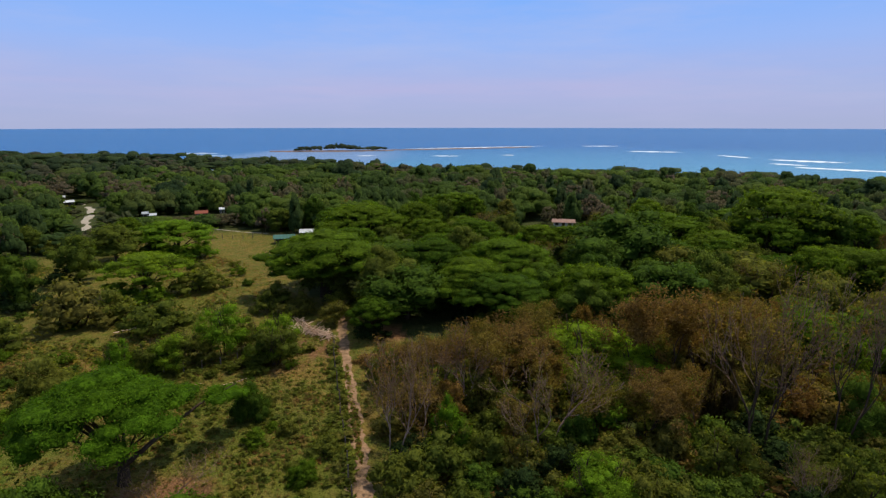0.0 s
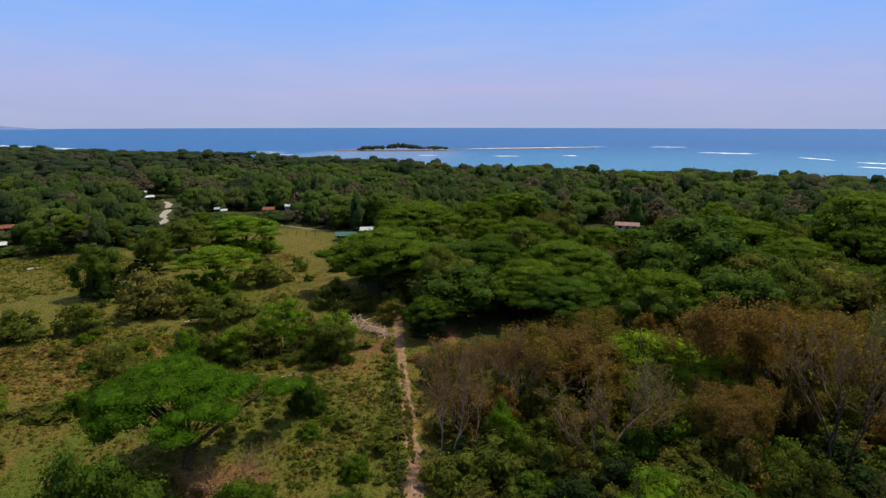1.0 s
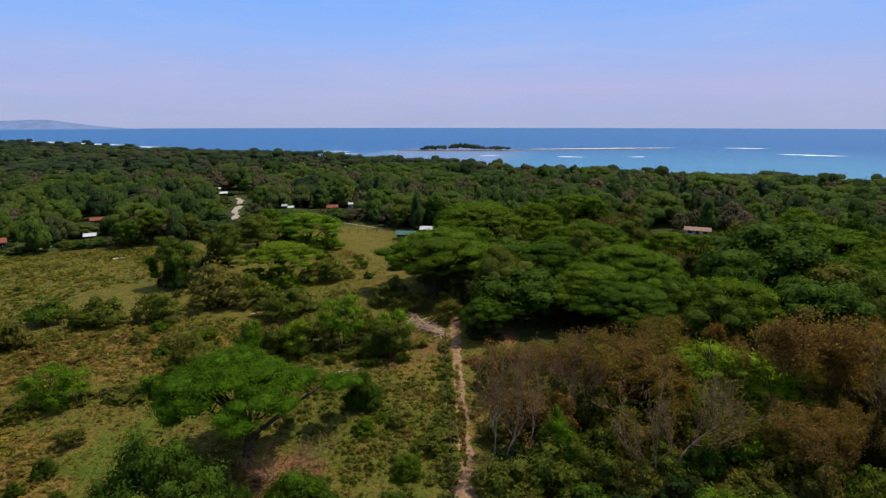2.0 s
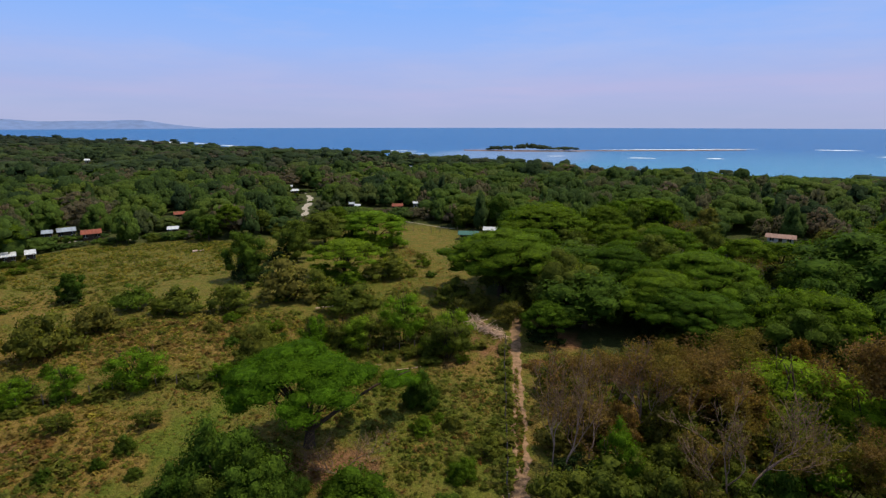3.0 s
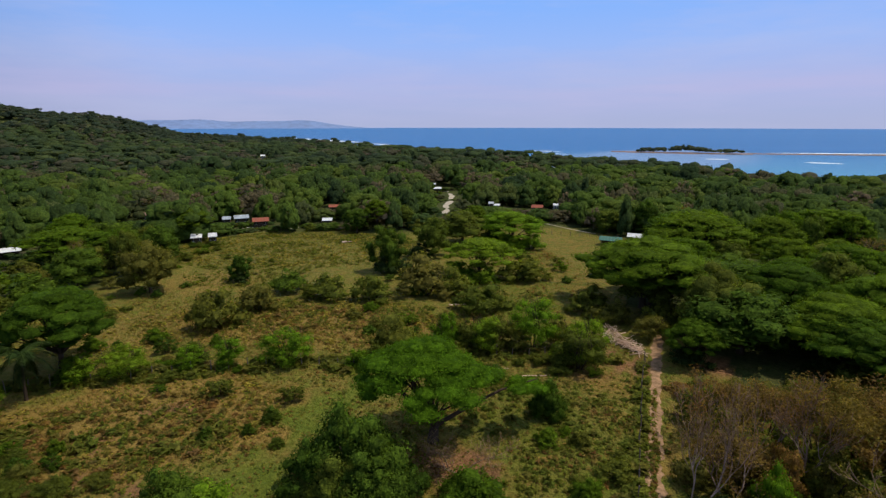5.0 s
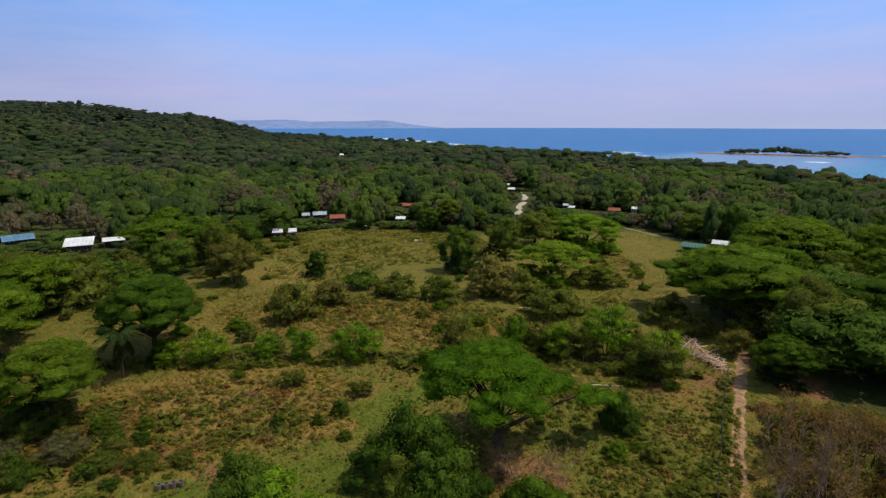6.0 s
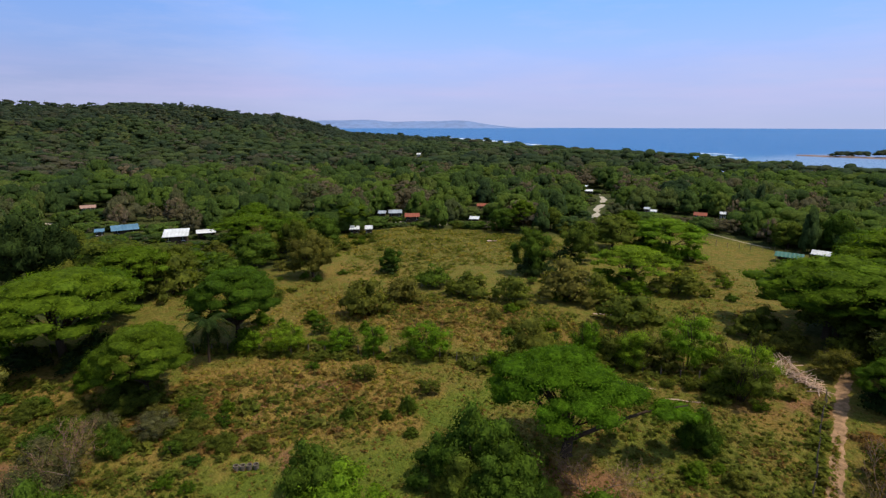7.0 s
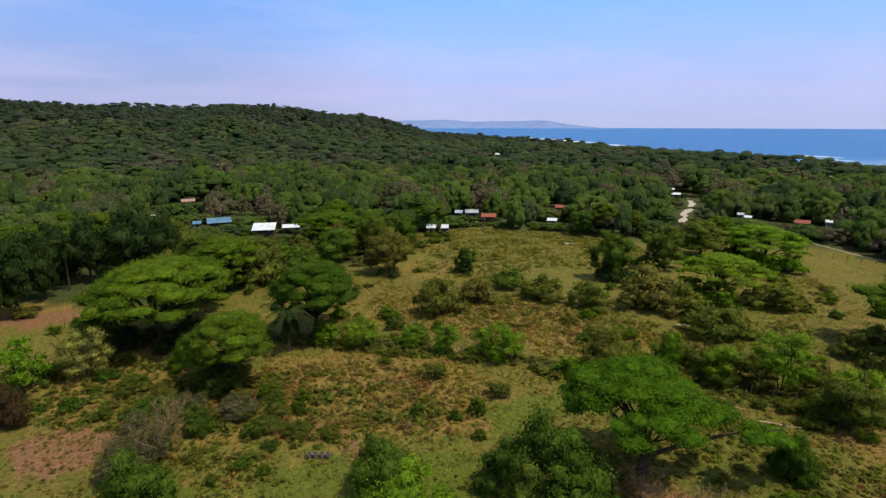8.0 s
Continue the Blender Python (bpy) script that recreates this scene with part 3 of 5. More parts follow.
def shrub_shape(seed, count, size, level, clumps):
    """A dense bush that reaches the ground. 6 m across and 4 m high."""
    rng, r = np.random.RandomState(seed), random.Random(seed)
    lobes = [(r.uniform(-0.5, 0.5), r.uniform(-0.5, 0.5), 1.2, 1.7, 1.7, 1.2)]
    for k in range(clumps):
        a, reach = k * 2.39996 + r.uniform(-0.6, 0.6), 2.6 * math.sqrt((k + 0.5) / clumps) * r.uniform(0.75, 1.15)
        w = r.uniform(0.4, 1.05)
        lobes.append((reach * math.cos(a), reach * math.sin(a), max(0.5, (3.1 - 0.36 * reach * reach) * r.uniform(0.45, 1.15)), w, w * r.uniform(0.8, 1.2), w * r.uniform(0.5, 0.9)))
    crown = foliage(rng, lobes, count, size, 0.8, -0.6, 0.78, level, 0.24)
    verts, faces = [], []
    for k in range(4):
        a = k * 1.57 + r.uniform(-0.5, 0.5)
        limb(r, Vector((0.25 * math.cos(a), 0.25 * math.sin(a), -0.2)), Vector((0.7 * math.cos(a), 0.7 * math.sin(a), 1)), 1.4, 0.08, 1, verts, faces, 3, 0.2, 0.6, 0.02)
    return crown, (verts, faces)


def bare_shape(seed, count, size, depth, stems):
    """A tree that has shed its leaves: pale limbs, a haze of twigs, a few withered leaves. 9 m across and 10 m high."""
    rng, r = np.random.RandomState(seed), random.Random(seed)
    verts, faces, tips, twigs = [], [], [], ([], [])
    for k in range(stems):
        a = k * 6.283 / stems + r.uniform(-0.5, 0.5)
        limb(r, Vector((0.3 * math.cos(a), 0.3 * math.sin(a), -0.3)), Vector((0.33 * math.cos(a), 0.33 * math.sin(a), 1)), 3.6, 0.115 if stems < 4 else 0.08, depth, verts, faces, 3, 0.2, 0.52, 0.016, tips, twigs)
    p = np.array([t[:] for t in tips])
    p = p[rng.randint(0, len(p), count)] + rng.normal(size=(count, 3)) * 0.35
    return (*sprays(rng, p, np.tile([0, 0, 1.0], (count, 1)), size, 1.0), None), (verts, faces), twigs


KINDS = {
    "umbrella": (umbrella_shape, LEAF_UMBRELLA, BARK, 18.0, 11.0, ((24000, 0.145, 2, 84), (6400, 0.25, 1, 56)), 5),
    "round": (round_shape, LEAF_DARK, BARK, 11.0, 11.0, ((13000, 0.15, 2, 40), (4200, 0.26, 1, 28)), 5),
    "feathery": (feathery_shape, LEAF_BRIGHT, BARK, 7.0, 6.0, ((9500, 0.10, 1, 48), (2200, 0.19, 0, 28)), 4),
    "shrub": (shrub_shape, LEAF_OLIVE, BARK, 6.0, 4.0, ((7500, 0.105, 1, 34), (1500, 0.21, 0, 20)), 5),
    "rusty": (bare_shape, LEAF_DRY, BARK, 9.0, 10.0, ((9000, 0.13, 4, 3), (3800, 0.2, 3, 3)), 3),
    "bare": (bare_shape, LEAF_DRY, BARK_PALE, 9.0, 10.0, ((1500, 0.10, 5, 2), (1100, 0.15, 4, 2)), 4),
}
MESHES, MODELS = {}, {}


def shape_meshes(kind, near, which):
    key = kind, near, which
    if key not in MESHES:
        make, leaf, bark, _, _, levels, _ = KINDS[kind]
        crown, wood, *fine = make(11 + 17 * which, *levels[0 if near else 1])
        MESHES[key] = mesh_from(kind + "_crown", crown[0], crown[1], [leaf], smooth_shading=True, normals=crown[2]), mesh_from(kind + "_trunk", wood[0], wood[1], [bark], smooth_shading=True), mesh_from(kind + "_twigs", *fine[0], [BARK_DRY]) if fine else None
    return MESHES[key]


def plant(kind, name, label, x, y, tall, wide, leaf=None, near=None, turn=None, group="", category="tree", bark=None):
    """Stands one tree of a kind at a place, at its height and spread."""
    r = random.Random(int(x * 131 + y * 977))
    _, own, _, w, h, _, n = KINDS[kind]
    near = math.hypot(x, y) < (108 if kind in ("umbrella", "round") else 78) if near is None else near
    which = r.randrange(n)
    leaf = leaf or own
    key = kind, near, which, leaf.name, name, label
    at = Matrix.Translation((x, y, float(height(x, y)))) @ Matrix.Rotation(r.uniform(0, 6.28) if turn is None else turn, 4, "Z") @ Matrix.Diagonal((wide / w, wide / w, tall / h, 1))
    if key in MODELS:
        s = MODELS[key].scale
        return copy_thing(MODELS[key], at @ Matrix.Diagonal((1 / s.x, 1 / s.y, 1 / s.z, 1)))
    crown, wood, fine = shape_meshes(kind, near, which)
    if leaf is not own:
        crown = crown.copy()
        crown.materials[0] = leaf
    if bark:
        wood = wood.copy()
        wood.materials[0] = bark
    top = tagged(new(name), label, category, group)
    part("trunk", wood, top)
    part("crown", crown, top)
    if fine and kind == "bare":
        tagged(part("twig_haze", fine, top, "fine bleached twigs"), kind="stuff")
    top.matrix_basis = at
    MODELS[key] = top
    return top


# ---------------------------------------------------------------- trees: places (x, y, height, spread)
def stand(kind, name, label, places, **more):
    for x, y, tall, wide in places:
        plant(kind, name, label, x, y, tall, wide, **more)


RAIN = "spreading rain tree with a flat tiered green crown"
stand("umbrella", "rain_tree", RAIN, [(-87.4, 6.9, 12.5, 22.4), (-78.8, 27.9, 11.2, 14.8), (-138.3, 51.8, 9.1, 18.7), (-128.1, 55.8, 8.3, 11.9), (-22.6, 97.2, 12.4, 24.6),
      (-10.8, 77.6, 6.4, 8.0), (-68.1, 13.4, 9.2, 12.0), (4.8, 89.0, 9.4, 15.6), (12.4, 96.9, 11.0, 19.0), (10.4, 80.5, 8.6, 14.0), (-2.0, 99.0, 11.0, 15.0), (-21.1, 134.4, 12.2, 23.6), (79.4, 124.6, 17.8, 26.8), (73.6, 88.7, 11.1, 13.0)], group="rain trees")
stand("umbrella", "rain_tree", "yellow-green rain tree with a broad flat crown on the pasture", [(-64.7, 127.7, 9.4, 20.5), (-56.5, 97.7, 8.4, 16.1)], leaf=LEAF_BRIGHT, group="rain trees")
stand("shrub", "bush", "lime green bush under a rain tree", [(-69, 124.5, 5.0, 9.0), (-62, 122.5, 5.0, 9.0), (-59, 128, 5.0, 8.0), (-71, 130, 5.2, 8.0), (-60, 95.5, 3.8, 7.0), (-53.5, 94.0, 4.0, 7.0)], leaf=LEAF_BRIGHT, category="bush", group="lime bushes")


def leaning_rain_tree(x, y):
    """The big rain tree of the pasture: a domed crown on a short trunk and one long low arm to the north-east."""
    rng, r = np.random.RandomState(77), random.Random(77)
    arm, lobes = Vector((0.6, 0.8, 0)), []
    for k in range(54):
        far = math.sqrt((k + 0.5) / 54)
        a = k * 2.39996 + r.uniform(-0.3, 0.3)
        w = r.uniform(1.2, 2.0) * (1.1 - 0.25 * far)
        lobes.append((-1.0 + 6.5 * far * math.cos(a), -0.6 + 5.7 * far * math.sin(a), 10.0 - 3.4 * far ** 2 + r.uniform(-0.5, 0.4), w, w * r.uniform(0.9, 1.2), r.uniform(0.45, 0.8)))
    for k in range(16):
        s, off = r.uniform(4.0, 12.6), r.gauss(0, 1.3)
        w = r.uniform(0.9, 1.6)
        lobes.append((arm.x * s - arm.y * off, arm.y * s + arm.x * off, 7.2 - 0.42 * (s - 4) + r.uniform(-0.5, 0.4), w, w, r.uniform(0.3, 0.5)))
    top = tagged(new("rain_tree"), "big leaning rain tree with vivid green tiers", "tree", "rain trees")
    v, f, soft = foliage(rng, lobes, 38000, 0.12, 0.5, -0.5, 0.82, 2, 0.16)
    part("crown", mesh_from("great_crown", v, f, [LEAF_VIVID], normals=soft), top)
    verts, faces = [], []
    fork = Vector((0.1, 0.1, 1.7))
    tube([Vector((0, 0, -0.4)), Vector((0, 0, 0.3)), fork], [0.8, 0.55, 0.45], 9, verts, faces)
    tube([fork, Vector((2.2, 2.8, 3.2)), Vector((4.6, 6.0, 4.6)), Vector((7.0, 9.4, 5.1))], [0.24, 0.2, 0.13, 0.05], 7, verts, faces)
    tube([fork, Vector((-1.2, 0.3, 3.6)), Vector((-2.6, -0.2, 6.0)), Vector((-3.5, -1.0, 8.0))], [0.32, 0.26, 0.2, 0.1], 7, verts, faces)
    boughs(r, fork, lobes[3:54], 4, 0.2, verts, faces)
    part("trunk", mesh_from("great_trunk", verts, faces, [BARK], smooth_shading=True), top)
    top.matrix_basis = Matrix.Translation((x, y, float(height(x, y))))


leaning_rain_tree(-28.9, 42.6)
YOUNG = "airy bright green young tree on the fence line"
stand("feathery", "young_tree", YOUNG, [(-65.8, 38.0, 3.7, 5.0), (-61.9, 41.4, 4.8, 4.5), (-56.3, 46.3, 5.6, 7.5), (-70.5, 31.9, 4.7, 6.7), (-74.2, 28.0, 3.8, 5.1),
      (-42.6, 64.4, 5.2, 4.6), (-31.0, 70.5, 8.8, 7.4), (-23.0, 69.6, 7.6, 6.6), (-36.1, 65.8, 6.2, 6.0), (-40.8, 62.8, 6.4, 3.8)], group="fence line trees")
stand("feathery", "young_tree", "feathery bright green tree with leaves to the ground", [(-91.1, -1.4, 6.5, 7.6), (-78.1, -8.4, 7.5, 8.3),
      (13.3, 39.4, 5.5, 6.8)], group="young trees")
stand("feathery", "young_tree", "vivid lime green tree among bare trees", [(18.3, 64.0, 8.6, 13.0), (13.5, 62.0, 6.4, 8.0), (23.2, 60.8, 7.6, 8.0)], leaf=LEAF_LIME, near=True, group="young trees")
stand("shrub", "bush", "dark bush in the shade of a rain tree", [(-69.5, 11.8, 3.4, 6.0), (-66.0, 12.2, 3.0, 5.0), (-30, 89.5, 5.0, 8.0), (-25, 87.5, 4.4, 7.0), (-18, 89.5, 4.6, 7.0)], leaf=LEAF_OLIVE, category="bush", group="dark bushes")
stand("shrub", "bush", "dusty olive bush on the open pasture", [(-110.0, -12.1, 2.7, 4.0), (-76.4, 48.5, 7.4, 8.9), (-77.9, 57.8, 5.1, 7.9), (-72.7, 69.5, 5.0, 9.1),
      (-64.9, 73.2, 5.5, 8.6), (-45.7, 57.0, 6.5, 8.7), (-58.9, 81.5, 7.7, 12.6), (-54.5, 84.9, 5.8, 8.9), (-45.6, 79.9, 5.6, 10.6), (-48.0, 101.2, 5.9, 11.7), (-108.5, 25.2, 7.6, 11.5), (-124.9, 51.5, 7.7, 10.8)], category="bush", group="pasture bushes")
stand("shrub", "bush", "dark green rounded bush, densely leaved", [(-81.7, 67.8, 5.0, 7.5), (-117.6, 38.1, 5.6, 9.4), (-47.7, 2.0, 5.9, 6.2), (-38.9, 20.8, 6.1, 7.0), (-31.4, 33.6, 8.6, 9.2), (-28.0, 32.6, 6.4, 7.4), (-33.8, 31.0, 5.0, 6.4), (-30.0, 30.4, 4.4, 5.6), (-26.0, 35.0, 3.0, 4.0), (-45.8, 35.7, 2.0, 2.4), (-45.7, 32.7, 1.5, 1.4), (-41.6, 33.1, 1.1, 1.7),
      (-48.5, 29.6, 1.6, 1.8), (-21.1, 54.2, 4.7, 3.7), (-22.0, 54.1, 4.0, 3.6), (-58.1, 8.1, 3.6, 3.6), (42.8, 49.9, 7.7, 6.8)], leaf=LEAF_DARK, category="bush", group="dark bushes")
stand("shrub", "bush", "leafy green bush in a hedgerow", [(-47.2, 51.4, 2.9, 3.3), (-20.4, 36.7, 3.3, 7.3), (-12.9, 43.2, 2.3, 3.1), (-75.0, 8.8, 4.0, 4.6)], leaf=LEAF_UMBRELLA, category="bush", group="hedgerow bushes")
stand("feathery", "young_tree", "airy olive green young tree in a hedgerow", [(-38.1, 64.5, 5.2, 5.0), (-35.1, 66.5, 5.8, 5.4), (-32.7, 68.5, 5.5, 5.0), (-28.4, 73.0, 5.4, 4.8), (-22.9, 67.6, 6.8, 7.4), (-43.0, 66.1, 5.0, 4.3)], leaf=LEAF_OLIVE, near=True, group="hedge row")
stand("shrub", "bush", "lime green bush with fresh leaves", [(-35.2, 21.0, 5.5, 8.9), (11.7, 77.3, 5.4, 7.0), (-17.5, 33.0, 3.6, 5.0)], leaf=LEAF_BRIGHT, category="bush", group="lime bushes")
stand("shrub", "bush", "withered red-brown bush on dry ground", [(-70.1, -9.6, 5.6, 5.2)], leaf=LEAF_VINE, category="bush", group="withered bushes")
stand("round", "broadleaf_tree", "dense dark green broad-leaved tree", [(-95.0, 66.6, 6.0, 4.5), (-75.6, 90.4, 11.0, 8.4), (-74.8, 106.4, 10.4, 9.2), (-77.0, 123.0, 9.8, 15.6), (-111.2, 117.6, 7.8, 7.5),
      (38.1, 110.2, 15.3, 25.7), (87.7, 121.9, 14.8, 12.8), (22.5, 77.6, 9.8, 10.0)], group="dark trees")
stand("round", "broadleaf_tree", "leafy olive green broad-leaved tree", [(-118.5, 18.8, 10.6, 18.1), (-103.6, 52.3, 10.4, 11.3), (-9.9, 87.4, 12.4, 10.6), (44.9, 100.2, 9.7, 12.9), (54.3, 95.0, 9.7, 18.1)], leaf=LEAF_OLIVE, group="green trees")
stand("bare", "bare_tree", "leafless grey tree with a haze of fine twigs", [(-55.0, 4.5, 5.5, 8.1), (-23.6, 40.2, 3.9, 7.0), (-4.7, 45.7, 11.4, 7.7), (10.7, 48.0, 10.4, 10.4)], group="bare trees")
stand("bare", "bare_tree", "tall leafless tree with dark limbs and grey twigs", [(30.8, 46.6, 17.4, 12.0), (39.2, 47.4, 16.6, 9.6)], bark=BARK, group="bare trees")
stand("bare", "bare_tree", "half-bare tree with withered brown leaves", [(2.4, 56.3, 9.8, 8.6), (43.7, 48.4, 5.4, 4.0), (30.6, 39.4, 5.7, 5.6)], group="bare trees")

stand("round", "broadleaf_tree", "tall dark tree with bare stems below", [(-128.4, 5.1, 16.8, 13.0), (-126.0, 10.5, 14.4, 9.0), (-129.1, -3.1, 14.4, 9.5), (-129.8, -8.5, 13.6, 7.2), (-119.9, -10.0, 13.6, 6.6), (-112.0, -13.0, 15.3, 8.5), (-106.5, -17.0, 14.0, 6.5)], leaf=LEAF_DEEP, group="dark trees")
# leaves darkened here: shade below the crowns is put into the bushes' colour
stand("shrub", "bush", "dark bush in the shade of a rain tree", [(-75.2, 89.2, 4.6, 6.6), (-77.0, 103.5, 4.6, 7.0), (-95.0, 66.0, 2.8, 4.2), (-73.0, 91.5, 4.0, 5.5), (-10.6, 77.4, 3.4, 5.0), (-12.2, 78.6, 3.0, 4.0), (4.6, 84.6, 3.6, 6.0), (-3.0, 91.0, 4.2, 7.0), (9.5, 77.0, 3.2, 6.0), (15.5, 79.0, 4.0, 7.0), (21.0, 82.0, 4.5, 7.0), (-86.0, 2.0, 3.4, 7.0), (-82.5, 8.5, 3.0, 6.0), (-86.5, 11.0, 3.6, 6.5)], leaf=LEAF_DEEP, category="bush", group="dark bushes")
stand("shrub", "thicket_bush", "dusty olive bush in the thicket", [(2.0, 76.0, 2.4, 5.0), (5.5, 73.8, 2.6, 5.5), (8.2, 71.5, 3.0, 5.0), (11.5, 74.0, 3.4, 6.0), (0.2, 70.6, 2.0, 4.5), (4.0, 69.0, 2.4, 4.6), (16.0, 74.5, 3.6, 6.0), (20.0, 72.5, 3.6, 6.0)], category="bush", group="thicket")
stand("shrub", "bush", "vivid green bush beside a bare tree", [(0.7, 48.0, 6.6, 4.8)], leaf=LEAF_VIVID, category="bush")
stand("feathery", "olive_tree", "small airy tree with dusty olive leaves", [(-18.0, 83.5, 4.4, 5.4)], leaf=LEAF_OLIVE, near=True)
stand("feathery", "flowering_tree", "small tree covered in pale yellow-green blossom", [(-78.6, -2.2, 7.6, 6.6)], leaf=LEAF_CREAM, near=True)
stand("rusty", "withered_tree", "tall tree with a haze of rust-brown leaves", [(27.2, 60.5, 13.2, 11.0), (31.5, 59.5, 12.4, 9.5), (36.5, 57.5, 12.0, 9.0), (12.9, 68.6, 7.8, 8.4), (4.2, 57.5, 9.0, 9.6), (9.0, 61.0, 8.6, 9.0), (-1.2, 60.0, 7.0, 8.0), (21.0, 50.0, 7.0, 7.0), (25.0, 52.0, 7.0, 7.5), (41.0, 41.0, 5.0, 5.0)], group="withered trees")


GAPS = [(-106, -6, 40), (-122, 2, 30), (-125, -8, 22), (-117, 13, 14), (-153, 37, 10), (-144, 34, 9), (-164, 44, 8), (-177, 28, 9), (-168, 26, 8), (-135, 83, 9), (-127, 78, 8), (-151, 106, 9), (-145, 104, 8), (-127, 121, 8), (-46, 148, 12), (37.5, 164, 8), (-141, 205, 9), (-128, 191, 8), (-116, 169, 8),
        (-148, 144, 6), (-237, 27, 8), (-228, 26, 8), (-100, 182, 7), (-84, 187, 8), (-82, 176, 6), (-150, 218, 7), (-193, 36, 6), (-417, 315, 9), (-112, 166, 6), (-116, 172, 6), (-119.5, 177, 6), (-122, 182, 6), (-124.5, 187, 6), (-129, 195, 7), (-134, 203, 7), (-139, 208, 7), (-143, 213, 7)]


plant("shrub", "vine_column", "dead trunk draped in brown hanging vines", 30.2, 51.5, 9.4, 2.2, leaf=LEAF_VINE)
plant("shrub", "vine_column", "dead trunk draped in brown hanging vines", 28.4, 51.8, 8.0, 1.8, leaf=LEAF_VINE)
stand("feathery", "dusty_shrub", "grey-green dusty shrub with drooping twigs", [(-56.0, 3.2, 5.0, 7.0), (-52.6, 1.6, 4.2, 5.5), (-59.0, 12.5, 2.6, 5.0), (-63.0, 8.0, 2.4, 4.5)], leaf=LEAF_GREY, category="bush", group="dusty shrubs")
stand("shrub", "scrub_bush", "low scrubby bush in rough grass", [(-52.0, 17.0, 1.7, 3.4), (-54.5, 14.4, 1.9, 3.6), (-56.6, 16.2, 1.5, 3.0), (-58.4, 12.8, 1.8, 3.4), (-60.2, 16.8, 1.4, 2.8), (-62.6, 13.2, 1.8, 3.2), (-65.5, 10.4, 2.0, 3.6), (-50.0, 20.0, 1.4, 2.6), (-68.0, 6.4, 2.2, 4.0), (-71.5, 2.5, 2.2, 4.2)], category="bush", group="pasture scrub")


# what stays in view over the trees before it: x, y, half width
SIGHTS = [(-154, 38, 6), (-162, 46, 4), (-178, 28, 6), (-135, 83, 5), (-154, 104, 4), (-146, 110, 4), (-128, 122, 3), (-148, 145, 3), (-238, 27, 5), (-143, 206, 4), (-128, 191, 4), (-137, 203, 4), (-155, 223, 3), (-101, 183, 4), (-85, 187, 5), (-46, 148, 4), (-41, 155, 3), (38, 165, 4),
          (-205, 20, 4), (-190, 40, 5), (-67, 161, 5), (-418, 316, 4), (-182, 90, 2), (-116, 170, 3), (-140, 106, 4), (-113, 167, 2, -1.0), (-119, 177, 2.5, -1.0), (-125, 188, 3, -1.0), (-134, 203, 3, -1.0), (-144, 213, 3, -1.0), (-63, 157, 5)]


def headroom(x, y, wide):
    """How high a tree may grow here and still leave the houses behind it in view."""
    d, az, most = math.hypot(x, y), math.atan2(-x, y), 99.0
    for hx, hy, half, *lift in SIGHTS:
        dh = math.hypot(hx, hy)
        if d < dh + half and abs(math.atan2(-hx, hy) - az) < (half + 0.36 * wide) / dh:
            most = min(most, 32 * (1 - d / dh) + (lift[0] if lift else 0.6))
    return most


def is_open(x, y, margin=0.0):
    inside = False
    for (x0, y0), (x1, y1) in zip(OPEN, OPEN[1:] + OPEN[:1]):
        if (y0 > y) != (y1 > y) and x < (x1 - x0) * (y - y0) / (y1 - y0) + x0:
            inside = not inside
    return inside or any(math.hypot(x - a, y - b) < 0.36 * c + margin for a, b, c in GAPS)


def wood_edge():
    """The nearer woods: single trees between 60 and 165 m."""
    r, taken = random.Random(4), []
    for _ in range(9000):
        az, d = r.uniform(-46, 104), math.sqrt(r.uniform(60 ** 2, 168 ** 2))
        x, y, _ = at_angle(az, d)
        wide = r.choice((8, 10, 12, 14, 17)) * r.uniform(0.85, 1.15)
        room = headroom(x, y, 1.4 * wide)
        if room < 7:
            wide = min(wide, 7, 2 + 1.5 * room)
        if room < 1.0 or is_open(x, y) or (x < 45 and d < 84 and az < 30) or any(math.hypot(x - a, y - b) < 0.5 * (wide + w) * 0.78 for a, b, w in taken):
            continue
        taken.append((x, y, wide))
        pick = r.random()
        if room < 7:
            plant("shrub", "woodland_bush", "leafy green bush in a hedgerow", x, y, min(room, r.uniform(3, 5)), wide, leaf=r.choice((LEAF_UMBRELLA, LEAF_OLIVE, LEAF_DARK)), near=False, category="bush", group="woodland bushes")
            continue
        if pick < 0.42:
            plant("umbrella", "rain_tree", RAIN, x, y, min(room, r.uniform(8, 12)), wide * 1.2, near=False, group="woodland trees")
        elif pick < 0.68:
            plant("round", "broadleaf_tree", "dense dark green broad-leaved tree", x, y, min(room, r.uniform(7.5, 12)), wide, near=False, group="woodland trees")
        elif pick < 0.85:
            plant("round", "broadleaf_tree", "leafy olive green broad-leaved tree", x, y, min(room, r.uniform(7, 11)), wide * 0.9, leaf=LEAF_OLIVE, near=False, group="woodland trees")
        elif pick < 0.92:
            plant("feathery", "young_tree", "feathery bright green tree with leaves to the ground", x, y, r.uniform(6, 9), wide * 0.8, near=False, group="woodland trees")
        else:
            plant("bare", "bare_tree", "half-bare tree with withered brown leaves", x, y, r.uniform(7, 10), wide * 0.8, near=False, group="woodland trees")


wood_edge()


